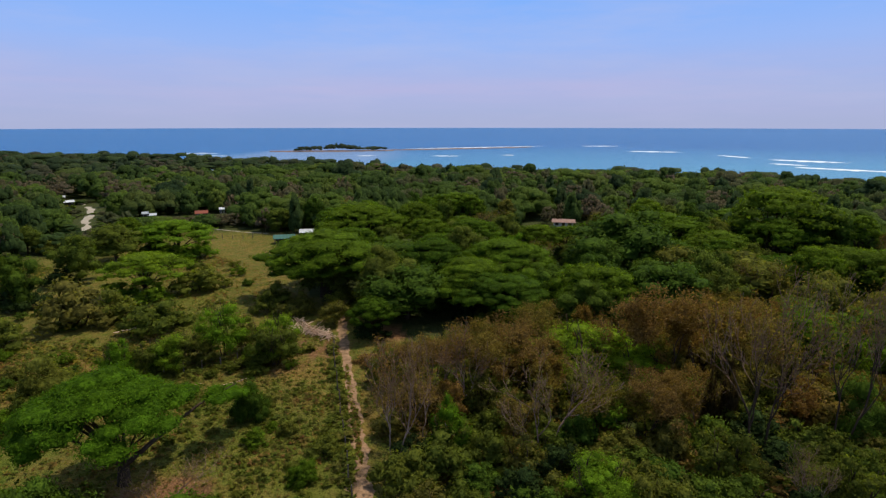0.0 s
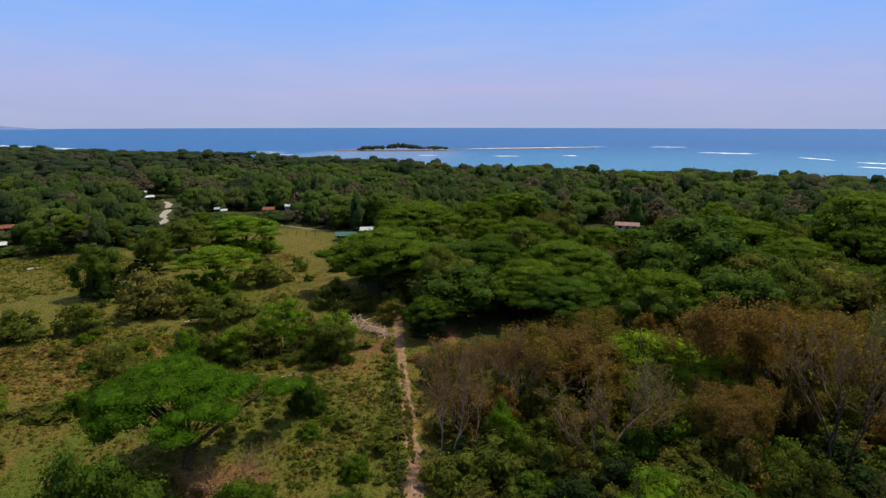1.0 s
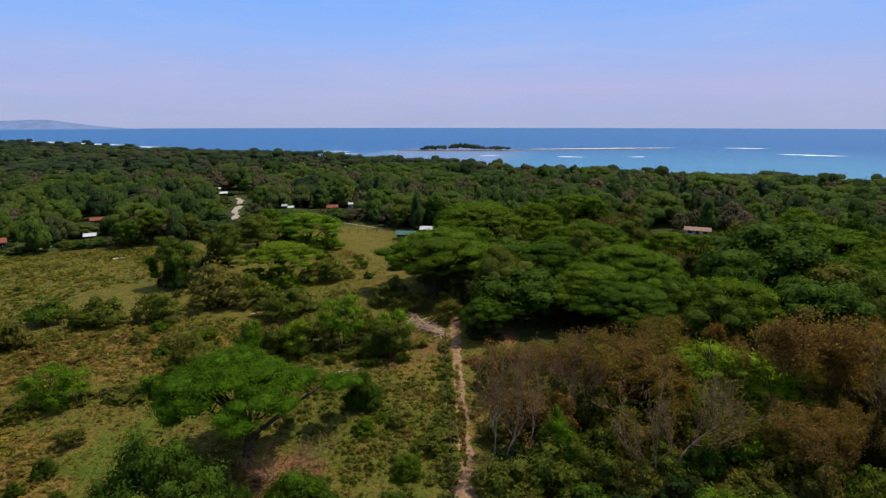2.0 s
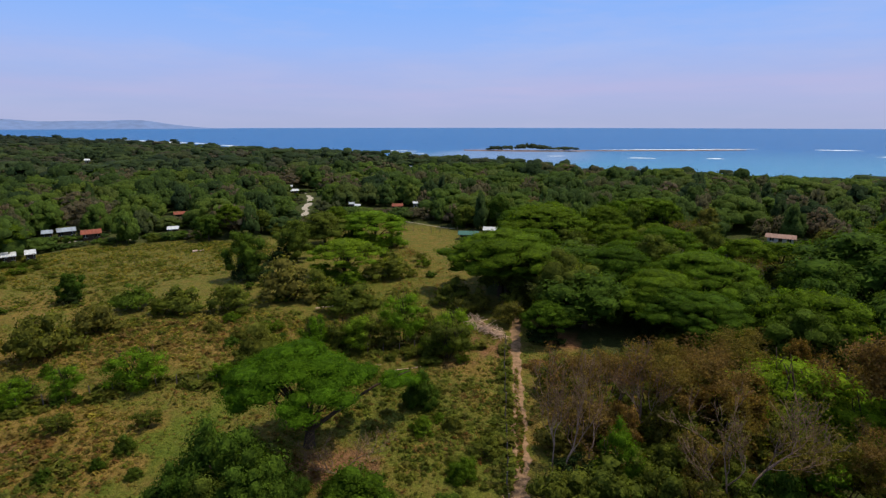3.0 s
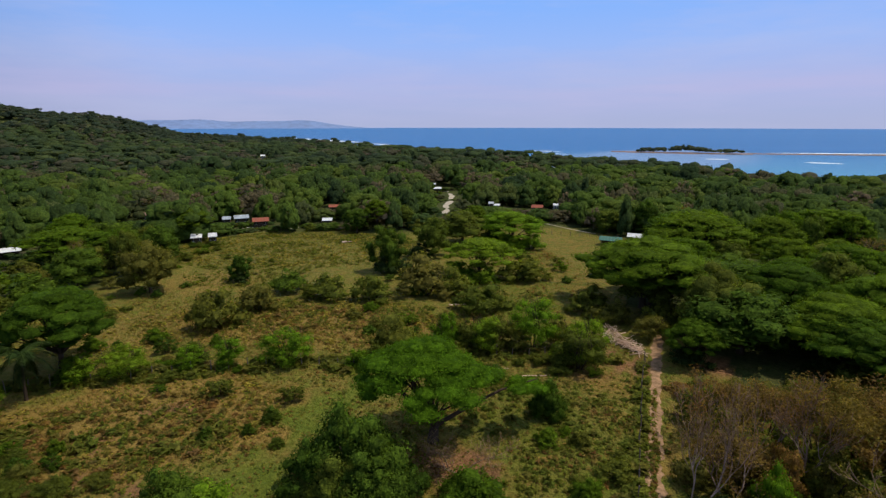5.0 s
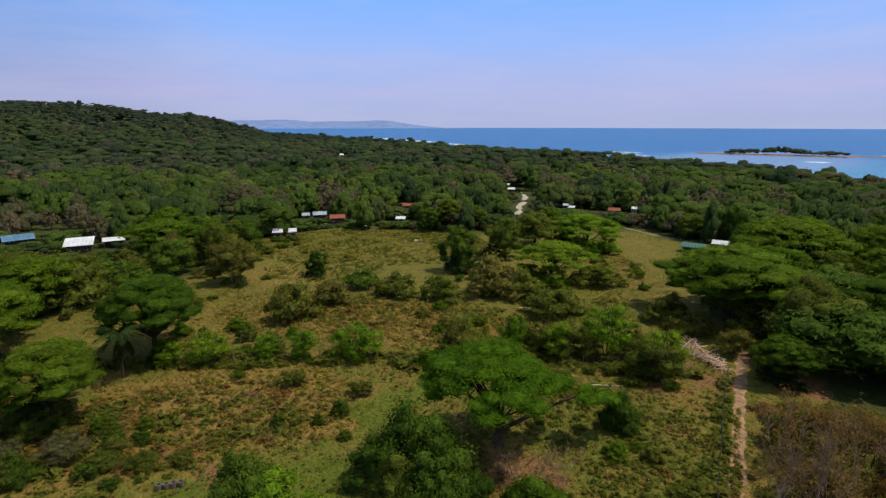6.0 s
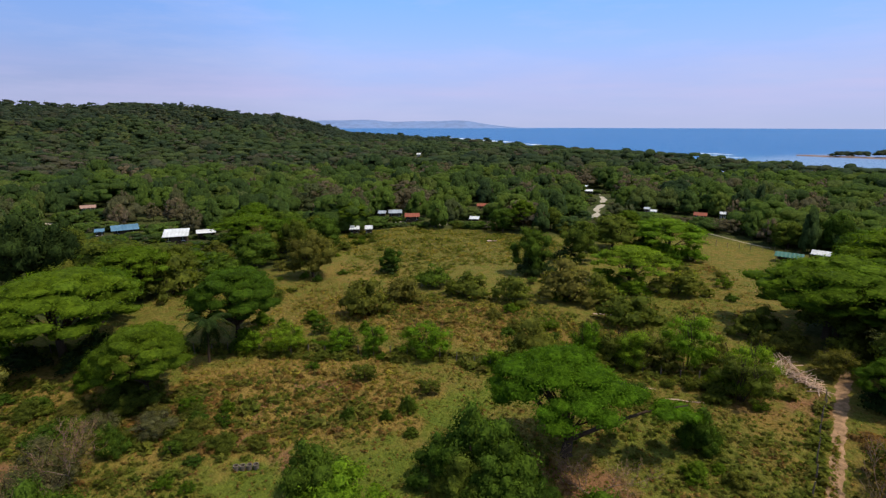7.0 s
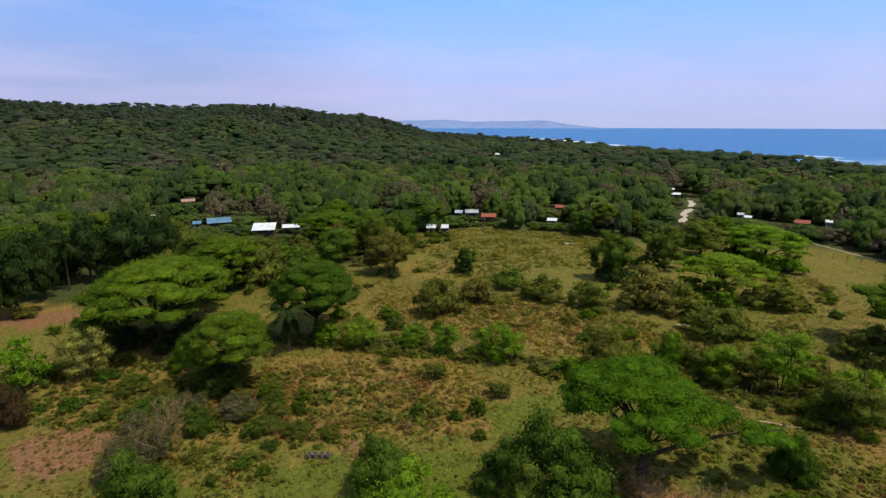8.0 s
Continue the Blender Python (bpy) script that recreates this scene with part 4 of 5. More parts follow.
def thicket():
    """Scrub between the bare trees beside the track."""
    r, taken = random.Random(8), []
    for _ in range(2600):
        x, y = r.uniform(-14, 78), r.uniform(30, 84)
        beside = x + 7.2 + (y - 40.5) * 0.25
        if beside < 4.0 or any(math.hypot(x - a, y - b) < 2.6 for a, b in taken) or y < 0.62 * x or (y > 73 and x < 5):
            continue
        taken.append((x, y))
        if y > 62 and x < 6:
            plant("shrub", "thicket_bush", "withered red-brown bush on dry ground", x, y, r.uniform(1.2, 2.6), r.uniform(3.5, 5.5), leaf=r.choice((LEAF_DRY, LEAF_OLIVE)), near=False, category="bush", group="thicket")
            continue
        wide, pick = r.uniform(4.0, 7.0), r.random()
        if y < 49 and pick < 0.72:
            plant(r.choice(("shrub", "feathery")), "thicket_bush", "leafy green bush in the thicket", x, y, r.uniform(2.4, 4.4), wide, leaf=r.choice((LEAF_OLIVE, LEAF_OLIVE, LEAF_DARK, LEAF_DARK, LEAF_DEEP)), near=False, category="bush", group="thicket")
        elif pick < 0.10:
            plant("bare", "bare_tree", "half-bare tree with withered brown leaves", x, y, r.uniform(5, 8), wide * 1.2, near=False, group="thicket")
        elif pick < 0.34:
            plant("rusty", "withered_tree", "small tree with a haze of rust-brown leaves", x, y, r.uniform(5, 8), wide * 1.15, near=False, group="thicket")
        elif pick < 0.52:
            plant("feathery", "withered_tree", "small tree with a haze of rust-brown leaves", x, y, r.uniform(4, 7), wide, leaf=LEAF_DRY, near=False, group="thicket")
        elif pick < 0.78:
            plant("feathery", "olive_tree", "small airy tree with dusty olive leaves", x, y, r.uniform(3.5, 6.5), wide, leaf=LEAF_OLIVE, near=False, group="thicket")
        elif pick < 0.9 or y < 52:
            plant("shrub", "thicket_bush", "dusty olive bush in the thicket", x, y, r.uniform(2.5, 4.5), wide, near=False, category="bush", group="thicket")
        else:
            plant("shrub", "thicket_bush", "lime green bush with fresh leaves", x, y, r.uniform(2.5, 4), wide, leaf=LEAF_BRIGHT, near=False, category="bush", group="thicket")


thicket()


def pasture_scrub():
    """Low bushes that have come up in clumps over the pasture."""
    r, taken = random.Random(15), []
    patches = [(-55, 16, 9, 8, 16), (-70, 36, 17, 5, 22), (-46, 60, 12, 6, 14), (-88, 2, 12, 9, 18), (-34, 66, 13, 4, 14), (-62, 84, 16, 10, 20), (-100, 40, 14, 14, 22), (-24, 56, 10, 10, 9), (-72, -1, 9, 7, 16), (-62, 112, 14, 12, 14), (-118, 70, 16, 10, 14), (-13, 48, 3, 10, 7)]
    for cx, cy, a, b, n in patches:
        for _ in range(n):
            x, y = cx + r.gauss(0, 0.6) * a, cy + r.gauss(0, 0.6) * b
            if any(math.hypot(x - p, y - q) < 2.2 for p, q in taken) or abs(x + 7.2 + (y - 40.5) * 0.25) < 2.5:
                continue
            taken.append((x, y))
            leaf = r.choice((LEAF_OLIVE, LEAF_OLIVE, LEAF_UMBRELLA, LEAF_DARK, LEAF_DARK))
            wide = r.uniform(1.6, 4.2)
            plant(r.choice(("shrub", "feathery")), "scrub_bush", "low scrubby bush in rough grass", x, y, wide * r.uniform(0.35, 0.75), wide, leaf=leaf, near=False, category="bush", group="pasture scrub")


pasture_scrub()


def hedgerow():
    """Bushes crowding the fence line."""
    r = random.Random(19)
    line = [(-86, 9.5), (-77, 22.5), (-70, 31.3), (-63.5, 38.2), (-56.8, 44.8), (-48.6, 49.8), (-41, 61), (-29, 67.3), (-20, 72)]
    for (x0, y0), (x1, y1) in zip(line, line[1:]):
        n = int(math.hypot(x1 - x0, y1 - y0) / 2.0)
        for k in range(n):
            if r.random() < 0.3:
                continue
            x, y = x0 + (x1 - x0) * k / n + r.uniform(-0.7, 0.7), y0 + (y1 - y0) * k / n + r.uniform(-0.7, 0.7)
            tall = r.choice((0.8, 1.0, 1.3, 1.6, 2.7)) * r.uniform(0.8, 1.2)
            if tall > 2.3:
                plant("feathery", "young_tree", YOUNG, x, y, tall * 1.25, tall * 1.3, leaf=r.choice((LEAF_BRIGHT, LEAF_OLIVE)), near=False, group="hedge row")
            else:
                plant("shrub", "hedge_bush", "leafy green bush in a hedgerow", x, y, tall, tall * 1.5, leaf=r.choice((LEAF_UMBRELLA, LEAF_OLIVE, LEAF_DARK)), near=False, category="bush", group="hedge row")


hedgerow()


def belt_shapes(rng, r, each, size, clumps):
    """Crowns one unit wide and high: flat-topped, domed, thin and tall ones, each with an outline of its own."""
    shapes = {"flat": [], "dome": [], "thin": [], "tall": []}
    for kind, count in (("flat", 7), ("dome", 7), ("thin", 4), ("tall", 3)):
        for _ in range(count):
            lobes, n = [], r.randint(clumps - 2, clumps + 3)
            p1, p2, slope = r.uniform(0, 6), r.uniform(0, 6), r.uniform(-0.12, 0.12)
            drop, high = {"flat": (0.4, 0.17), "dome": (0.55, 0.22), "thin": (0.5, 0.18), "tall": (0.62, 0.22)}[kind]
            for q in range(n):
                a, far, w = q * 2.39996 + r.uniform(-0.5, 0.5), math.sqrt((q + 0.5) / n), r.uniform(0.75, 1.35) / math.sqrt(clumps)
                out = (0.5 if kind == "tall" else 0.7) * far * (1 + 0.2 * math.sin(2 * a + p1) + 0.12 * math.sin(3 * a + p2))
                z = 0.85 - drop * far ** 2.2 + r.uniform(-0.08, 0.05) + slope * far * math.cos(a)
                lobes.append((out * math.cos(a), out * math.sin(a), z, w, w * r.uniform(0.8, 1.2), high * r.uniform(0.7, 1.15)))
            skirt = clumps // 2 + 1
            for q in range(skirt):
                a, far = q * 6.283 / skirt + r.uniform(-0.4, 0.4), r.uniform(0.3, 0.45 if kind == "tall" else 0.68)
                lobes.append((far * math.cos(a), far * math.sin(a), r.uniform(0.15, 0.45), 0.36, 0.36, 0.26))
            thin = kind == "thin"
            v, f, soft = foliage(rng, lobes, int(each * (1.1 if thin else 1)), size * (0.7 if thin else 1), 0.45, -0.1, 0.5 if thin else 0.84, 0, 0.3 if thin else 0.14, 0.1)
            b = len(v)
            v = np.concatenate([v, [(0.04 * math.cos(w), 0.04 * math.sin(w), z) for z in (-0.1, 0.7) for w in (0, 2.1, 4.2)]])
            soft = np.concatenate([soft, [(math.cos(w), math.sin(w), 0.0) for z in (0, 1) for w in (0, 2.1, 4.2)]])
            stem = [(b + q, b + (q + 1) % 3, b + 3 + q) for q in range(3)] + [(b + (q + 1) % 3, b + 3 + (q + 1) % 3, b + 3 + q) for q in range(3)]
            shapes[kind].append((v, np.concatenate([f, stem]), soft))
    return shapes


def far_woods(name, label, leaf, low, high, least, most, darts, each, size, clumps, seed, scrub=False, crowd=0.62, skew=1.5):
    """All the trees of a belt in one mesh, large crowns and small ones crowded together."""
    rng, r = np.random.RandomState(seed), random.Random(seed)
    shapes = belt_shapes(rng, r, each, size, clumps)
    verts, faces, soft, hue, at, cells = [], [], [], [], 0, {}
    for _ in range(darts):
        az, d = r.uniform(-47, 104), math.sqrt(r.uniform(low ** 2, high ** 2))
        x, y = -math.sin(radians(az)) * d, math.cos(radians(az)) * d
        wide = least + (most - least) * r.random() ** skew
        if np.interp(az, *SHORE) - d < 14 or is_open(x, y, -1):
            continue
        room = headroom(x, y, 1.1 * wide if scrub else 2.2 * wide)
        if scrub and room > 9:
            continue
        # woods of one kind stand together: dry stands, lime ones, dark ones
        stand_of = float(ripple(x, y, 70 + 0.12 * d, 41)) + 0.5 * r.gauss(0, 1)
        pick = r.random()
        if stand_of > 0.95 and r.random() < 0.75:
            kind, tone = "thin", r.uniform(0.86, 0.99)
        elif pick < (0.12 if low > 700 else 0.46):
            kind, tone = "flat", r.uniform(0.3, 0.68) if stand_of > -0.4 else r.uniform(0.2, 0.45)
        elif pick < 0.82:
            kind, tone = "dome", r.choice((r.uniform(0.0, 0.3), r.uniform(0.05, 0.4), r.uniform(0.66, 0.84)))
        elif pick < 0.9:
            kind, tone = "tall", r.uniform(0.0, 0.35)
        else:
            kind, tone = "thin", r.uniform(0.74, 0.99)
        if kind == "flat" and not scrub:
            wide = min(1.3 * wide, most)
        tall = r.uniform(1.4, 3.6) if scrub else r.uniform(5.6, 8.6) + 0.3 * wide + {"dome": 0.6, "tall": 2.6}.get(kind, 0.0)
        tall = min(tall, room)
        if tall < 0.7:
            continue
        wide = min(wide, 1.15 * tall + 1.0)
        i, j = int(x // most), int(y // most)
        if any(math.hypot(x - a, y - b) < crowd * (wide + w) for p in (-1, 0, 1) for q in (-1, 0, 1) for a, b, w in cells.get((i + p, j + q), ())):
            continue
        cells.setdefault((i, j), []).append((x, y, wide))
        v, f, n = r.choice(shapes[kind])
        w = r.uniform(0, 6.283)
        c, s = math.cos(w), math.sin(w)
        broad = r.uniform(0.85, 1.15)
        verts.append(np.stack([(v[:, 0] * c * broad - v[:, 1] * s) * wide + x, (v[:, 0] * s * broad + v[:, 1] * c) * wide + y, v[:, 2] * tall + float(height(x, y))], 1))
        soft.append(np.stack([n[:, 0] * c - n[:, 1] * s, n[:, 0] * s + n[:, 1] * c, n[:, 2]], 1))
        faces.append(f + at)
        hue.append(np.full(len(v), tone))
        at += len(v)
    me = mesh_from(name, np.concatenate(verts), np.concatenate(faces), [leaf], [("hue", np.concatenate(hue))], normals=np.concatenate(soft))
    tagged(new(name, me), label, "woods", kind="stuff")


far_woods("village_woods", "mixed green and brownish woodland round the village", LEAF_WOODS, 160, 238, 3.2, 11.5, 7000, 900, 0.034, 24, 20, crowd=0.57, skew=1.2)
far_woods("coastal_woods", "mixed green and brownish coastal woodland canopy", LEAF_WOODS, 238, 330, 3.6, 12.5, 9000, 330, 0.05, 15, 21, crowd=0.56, skew=1.2)
far_woods("village_scrub", "low green scrub between the village houses", LEAF_WOODS, 112, 330, 1.4, 3.4, 16000, 60, 0.14, 4, 24, True)
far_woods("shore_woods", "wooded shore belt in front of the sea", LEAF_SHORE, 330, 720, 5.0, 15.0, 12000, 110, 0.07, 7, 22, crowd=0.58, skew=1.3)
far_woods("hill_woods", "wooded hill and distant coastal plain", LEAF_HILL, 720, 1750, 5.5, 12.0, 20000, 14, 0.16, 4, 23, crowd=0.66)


# ---------------------------------------------------------------- far coast, island and surf
# the haze before the hills is painted as their blue base colour
FAR_HILL = plain_material("hazy_far_hills", (0.175, 0.245, 0.42), (0.165, 0.235, 0.405), 0.002)
FOAM = plain_material("white_foam", (0.92, 0.94, 0.95), (0.75, 0.82, 0.86), 0.15, rough=0.6)
REEF = plain_material("brown_reef_rock", (0.22, 0.15, 0.12), (0.13, 0.10, 0.09), 0.05)


def far_coast():
    """Low hills across the bay."""
    verts, faces = [], []
    n = 70
    for k in range(n + 1):
        az = 41 + 30 * k / n
        top = 14 + 26 * float(smooth(np.array((az - 43) / 9.0))) + 7 * math.sin(az * 0.55) + 3 * math.sin(az * 1.3 + 1)
        edge = float(smooth(np.array((az - 41) / 7.0)))
        top = max(4.0, float(top)) * edge
        for d, z in ((4380, SEA - 4), (4480, SEA + 0.35 * top), (4640, SEA + 20 * edge + top), (4800, SEA - 4)):
            verts.append(at_angle(az, d, z))
        if k:
            faces += [(4 * k - 4 + q, 4 * k - 3 + q, 4 * k + 1 + q, 4 * k + q) for q in range(3)]
    tagged(new("far_hills", mesh_from("far_hills", verts, faces, [FAR_HILL], smooth_shading=True)), "hazy blue hills across the bay", "hills", kind="structure")


far_coast()


def mound(name, label, a0, d0, a1, d1, half, top, mat, seed):
    """A long low bank of rock and sand between two places in the sea."""
    rng = np.random.RandomState(seed)
    x0, y0, _ = at_angle(a0, d0)
    x1, y1, _ = at_angle(a1, d1)
    l = math.hypot(x1 - x0, y1 - y0)
    nx, ny = -(y1 - y0) / l, (x1 - x0) / l
    verts, faces, n = [], [], max(24, int(l / 6))
    for k in range(n + 1):
        u = k / n
        w = half * max(0.05, math.sin(math.pi * u)) ** 0.6 * rng.uniform(0.8, 1.2)
        for q, s in enumerate((-1, -0.6, 0, 0.6, 1)):
            h = (-0.6, 0.55, 1, 0.55, -0.6)[q] * top * rng.uniform(0.75, 1.15)
            verts.append((x0 + (x1 - x0) * u + nx * w * s, y0 + (y1 - y0) * u + ny * w * s, SEA + h))
        if k:
            faces += [(5 * k - 5 + q, 5 * k - 4 + q, 5 * k + 1 + q, 5 * k + q) for q in range(4)]
    return tagged(new(name, mesh_from(name, verts, faces, [mat], smooth_shading=True)), label, name.split("_")[-1], kind="structure")


mound("sand_island", "low sandy island with a pinkish beach", 17.6, 822, 5.2, 822, 26, 1.5, SAND, 3)
mound("reef_bank", "long low bank of brown reef rock", 6.2, 826, -9.2, 945, 15, 1.3, REEF, 4)


def island_trees():
    rng, r = np.random.RandomState(6), random.Random(6)
    lobes = []
    for _ in range(150):
        u = r.random()
        x, y, _ = at_angle(15.2 - 9.2 * u, 822 + r.uniform(-15, 15))
        tall = 4.5 + 4.5 * math.exp(-((u - 0.45) / 0.2) ** 2) + r.uniform(-1.2, 1.5)
        w = r.uniform(2.2, 4.2)
        lobes.append((x, y, SEA + 0.6 + tall * r.uniform(0.5, 0.85), w, w, tall * 0.3))
    v, f, soft = foliage(rng, lobes, 5000, 0.9, 0.6, -0.6, 0.9, 1, 0.15)
    # same greyed leaves as the hill, haze painted into the colour
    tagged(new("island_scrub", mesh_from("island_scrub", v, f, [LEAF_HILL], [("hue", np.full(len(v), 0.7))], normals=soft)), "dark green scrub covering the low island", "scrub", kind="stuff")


island_trees()


def surf(label, a0, d0, a1, d1, wide, seed):
    """One breaking wave: a ragged ridge of foam with loose patches behind it."""
    r = random.Random(seed)
    x0, y0, _ = at_angle(a0, d0)
    x1, y1, _ = at_angle(a1, d1)
    l = math.hypot(x1 - x0, y1 - y0)
    nx, ny = (y1 - y0) / l, -(x1 - x0) / l
    if nx * x0 + ny * y0 > 0:
        nx, ny = -nx, -ny
    verts, faces, n = [], [], max(16, int(l / max(2.5, 0.45 * wide)))
    drift = 0.0
    for k in range(n + 1):
        u = k / n
        drift += r.uniform(-0.6, 0.6)
        w = wide * max(0.03, math.sin(math.pi * u) ** 0.7) * r.uniform(0.35, 1.3)
        for back, z in ((-0.25, 0.02), (0.0, 0.6), (0.35, 0.5), (1.0, 0.05)):
            o = drift + back * w
            verts.append((x0 + (x1 - x0) * u + nx * o, y0 + (y1 - y0) * u + ny * o, SEA + 0.05 + z * min(1.0, w / wide + 0.2)))
        if k:
            faces += [(4 * k - 4 + q, 4 * k - 3 + q, 4 * k + 1 + q, 4 * k + q) for q in range(3)]
    tagged(new("breaking_wave", mesh_from("breaking_wave", verts, faces, [FOAM], smooth_shading=True)), label, "wave", "breaking waves")


BREAKER = "white breaking wave over the blue sea"
surf(BREAKER, -14.3, 1009, -17.8, 1020, 12, 1)
surf(BREAKER, -18.7, 843, -23.8, 839, 13, 2)
surf(BREAKER, -26.8, 775, -29.6, 737, 6, 3)
surf(BREAKER, -30.9, 712, -36.9, 700, 16, 4)
surf(BREAKER, -33.0, 600, -41.0, 590, 12, 5)
surf(BREAKER, -31.0, 640, -34.0, 628, 5, 6)
surf("thin line of surf along the reef", 4.0, 872, -10.5, 985, 7, 7)
surf("thin line of surf on the shore", 26.0, 822, 22.5, 796, 3, 8)
surf("thin line of surf on the shore", 50.5, 1600, 42.6, 1165, 26, 9)
surf("thin line of surf on the shore", 42.4, 1120, 38.0, 990, 14, 10)
surf("thin line of surf on the shore", 27.0, 800, 21.5, 730, 4, 11)
surf(BREAKER, 1.2, 680, -1.6, 676, 4, 12)
surf(BREAKER, -6.0, 700, -7.5, 702, 4, 13)
surf(BREAKER, 9.0, 690, 7.0, 690, 3, 14)

# ---------------------------------------------------------------- houses
TIN_WHITE = plain_material("white_painted_tin", (0.74, 0.75, 0.74), (0.46, 0.45, 0.43), 0.35, rough=0.45, bump=0.15)
TIN_BLUE = plain_material("blue_painted_tin", (0.05, 0.13, 0.20), (0.12, 0.23, 0.31), 0.5, rough=0.4, bump=0.15)
TIN_TEAL = plain_material("teal_green_tin", (0.015, 0.10, 0.065), (0.035, 0.14, 0.10), 0.5, rough=0.4, bump=0.15)
TIN_GREY = plain_material("weathered_zinc", (0.50, 0.54, 0.57), (0.25, 0.26, 0.27), 0.5, rough=0.4, bump=0.15, metal=0.4)
TILE_RED = plain_material("rusty_red_roof", (0.30, 0.085, 0.05), (0.20, 0.075, 0.05), 0.6)
CLAY = plain_material("faded_clay_tiles", (0.36, 0.22, 0.17), (0.26, 0.16, 0.12), 0.6)
PLASTER = plain_material("whitewashed_wall", (0.70, 0.68, 0.64), (0.52, 0.50, 0.46), 0.5)
BOARDS = plain_material("dark_board_wall", (0.10, 0.065, 0.045), (0.055, 0.04, 0.03), 1.2, stretch=(4, 4, 0.5))
GLASS = plain_material("dark_window_glass", (0.015, 0.018, 0.02), (0.03, 0.035, 0.04), 1.0, rough=0.1, bump=0.0)
TIMBER = plain_material("grey_timber", (0.20, 0.16, 0.12), (0.12, 0.09, 0.07), 2.0, stretch=(3, 3, 0.4))


def block(name, size, at, mat, bevel=0.02):
    bm = bmesh.new()
    bmesh.ops.create_cube(bm, size=1)
    for v in bm.verts:
        v.co = Vector((v.co.x * size[0], v.co.y * size[1], v.co.z * size[2])) + Vector(at)
    bmesh.ops.bevel(bm, geom=bm.edges[:], offset=bevel, segments=1, affect="EDGES")
    me = bpy.data.meshes.new(name)
    bm.to_mesh(me)
    bm.free()
    me.materials.append(mat)
    return me


def sheet_roof(wide, deep, low, rise, mat, shed=False, over=0.5):
    """A tin roof of ribbed sheets with thickness: two slopes about a ridge along x, or one slope for a shed."""
    verts, faces = [], []
    n = int(wide / 0.35)
    ys = [(-deep / 2 - over, low - 0.12), (deep / 2 + over, low + rise)] if shed else [(-deep / 2 - over, low - 0.15), (0, low + rise), (deep / 2 + over, low - 0.15)]
    m = len(ys)
    for k in range(n + 1):
        x = -wide / 2 - over + (wide + 2 * over) * k / n
        lift = 0.045 if k % 2 else 0.0
        for y, z in ys:
            verts += [(x, y, z + lift), (x, y, z + lift - 0.07)]
    for k in range(n):
        for q in range(m - 1):
            a, b = 2 * (k * m + q), 2 * ((k + 1) * m + q)
            faces += [(a, b, b + 2, a + 2), (a + 1, a + 3, b + 3, b + 1)]
        a, b = 2 * k * m, 2 * (k + 1) * m
        faces += [(a, a + 1, b + 1, b), (a + 2 * m - 2, b + 2 * m - 2, b + 2 * m - 1, a + 2 * m - 1)]
    for e in (0, 2 * n * m):
        for q in range(m - 1):
            faces.append((e + 2 * q, e + 2 * q + 2, e + 2 * q + 3, e + 2 * q + 1))
    return mesh_from("roof", verts, faces, [mat])


def slab(name, x0, x1, y0, y1, z0, z1, mat, gable=0.0):
    """An upright wall; with a gable its top runs up to a point over the middle of its depth."""
    verts = [(x, y, z) for x in (x0, x1) for y, z in ((y0, z0), (y1, z0), (y1, z1), ((y0 + y1) / 2, z1 + gable), (y0, z1))]
    faces = [(4, 3, 2, 1, 0), (5, 6, 7, 8, 9)] + [(k, (k + 1) % 5, 5 + (k + 1) % 5, 5 + k) for k in range(5)]
    return mesh_from(name, verts, faces, [mat])


def pierced(name, x0, x1, y0, y1, z0, z1, holes, mat):
    """One wall with openings (x, width, sill, head) cut through it."""
    xs = sorted({x0, x1, *(h[0] + s * h[1] / 2 for h in holes for s in (-1, 1))})
    zs = sorted({z0, z1, *(v for h in holes for v in h[2:])})
    def solid(i, k):
        if not (0 <= i < len(xs) - 1 and 0 <= k < len(zs) - 1):
            return False
        x, z = (xs[i] + xs[i + 1]) / 2, (zs[k] + zs[k + 1]) / 2
        return not any(abs(x - h[0]) < h[1] / 2 and h[2] < z < h[3] for h in holes)
    verts, faces, known = [], [], {}
    def at(i, k, y):
        if (i, k, y) not in known:
            known[i, k, y] = len(verts)
            verts.append((xs[i], y, zs[k]))
        return known[i, k, y]
    for i in range(len(xs) - 1):
        for k in range(len(zs) - 1):
            if solid(i, k):
                ring = ((i, k), (i + 1, k), (i + 1, k + 1), (i, k + 1))
                faces.append([at(*q, y0) for q in ring])
                faces.append([at(*q, y1) for q in ring[::-1]])
                for n, beside in enumerate(((i, k - 1), (i + 1, k), (i, k + 1), (i - 1, k))):
                    if not solid(*beside):
                        a, b = ring[n], ring[(n + 1) % 4]
                        faces.append([at(*b, y0), at(*a, y0), at(*a, y1), at(*b, y1)])
    return mesh_from(name, verts, faces, [mat])


def walls(top, wide, deep, tall, rise, mat, holes, thick=0.15):
    """Four walls with thickness; the front has real openings."""
    w, d = wide / 2, deep / 2
    part("wall", slab("wall", -w, w, d - thick, d, -0.3, tall, mat), top)
    part("wall", slab("wall", -w, -w + thick, -d + thick + 0.003, d - thick - 0.003, -0.3, tall, mat, rise * 0.9), top)
    part("wall", slab("wall", w - thick, w, -d + thick + 0.003, d - thick - 0.003, -0.3, tall, mat, rise * 0.9), top)
    part("wall", pierced("wall", -w, w, -d, -d + thick, -0.3, tall, holes, mat), top)


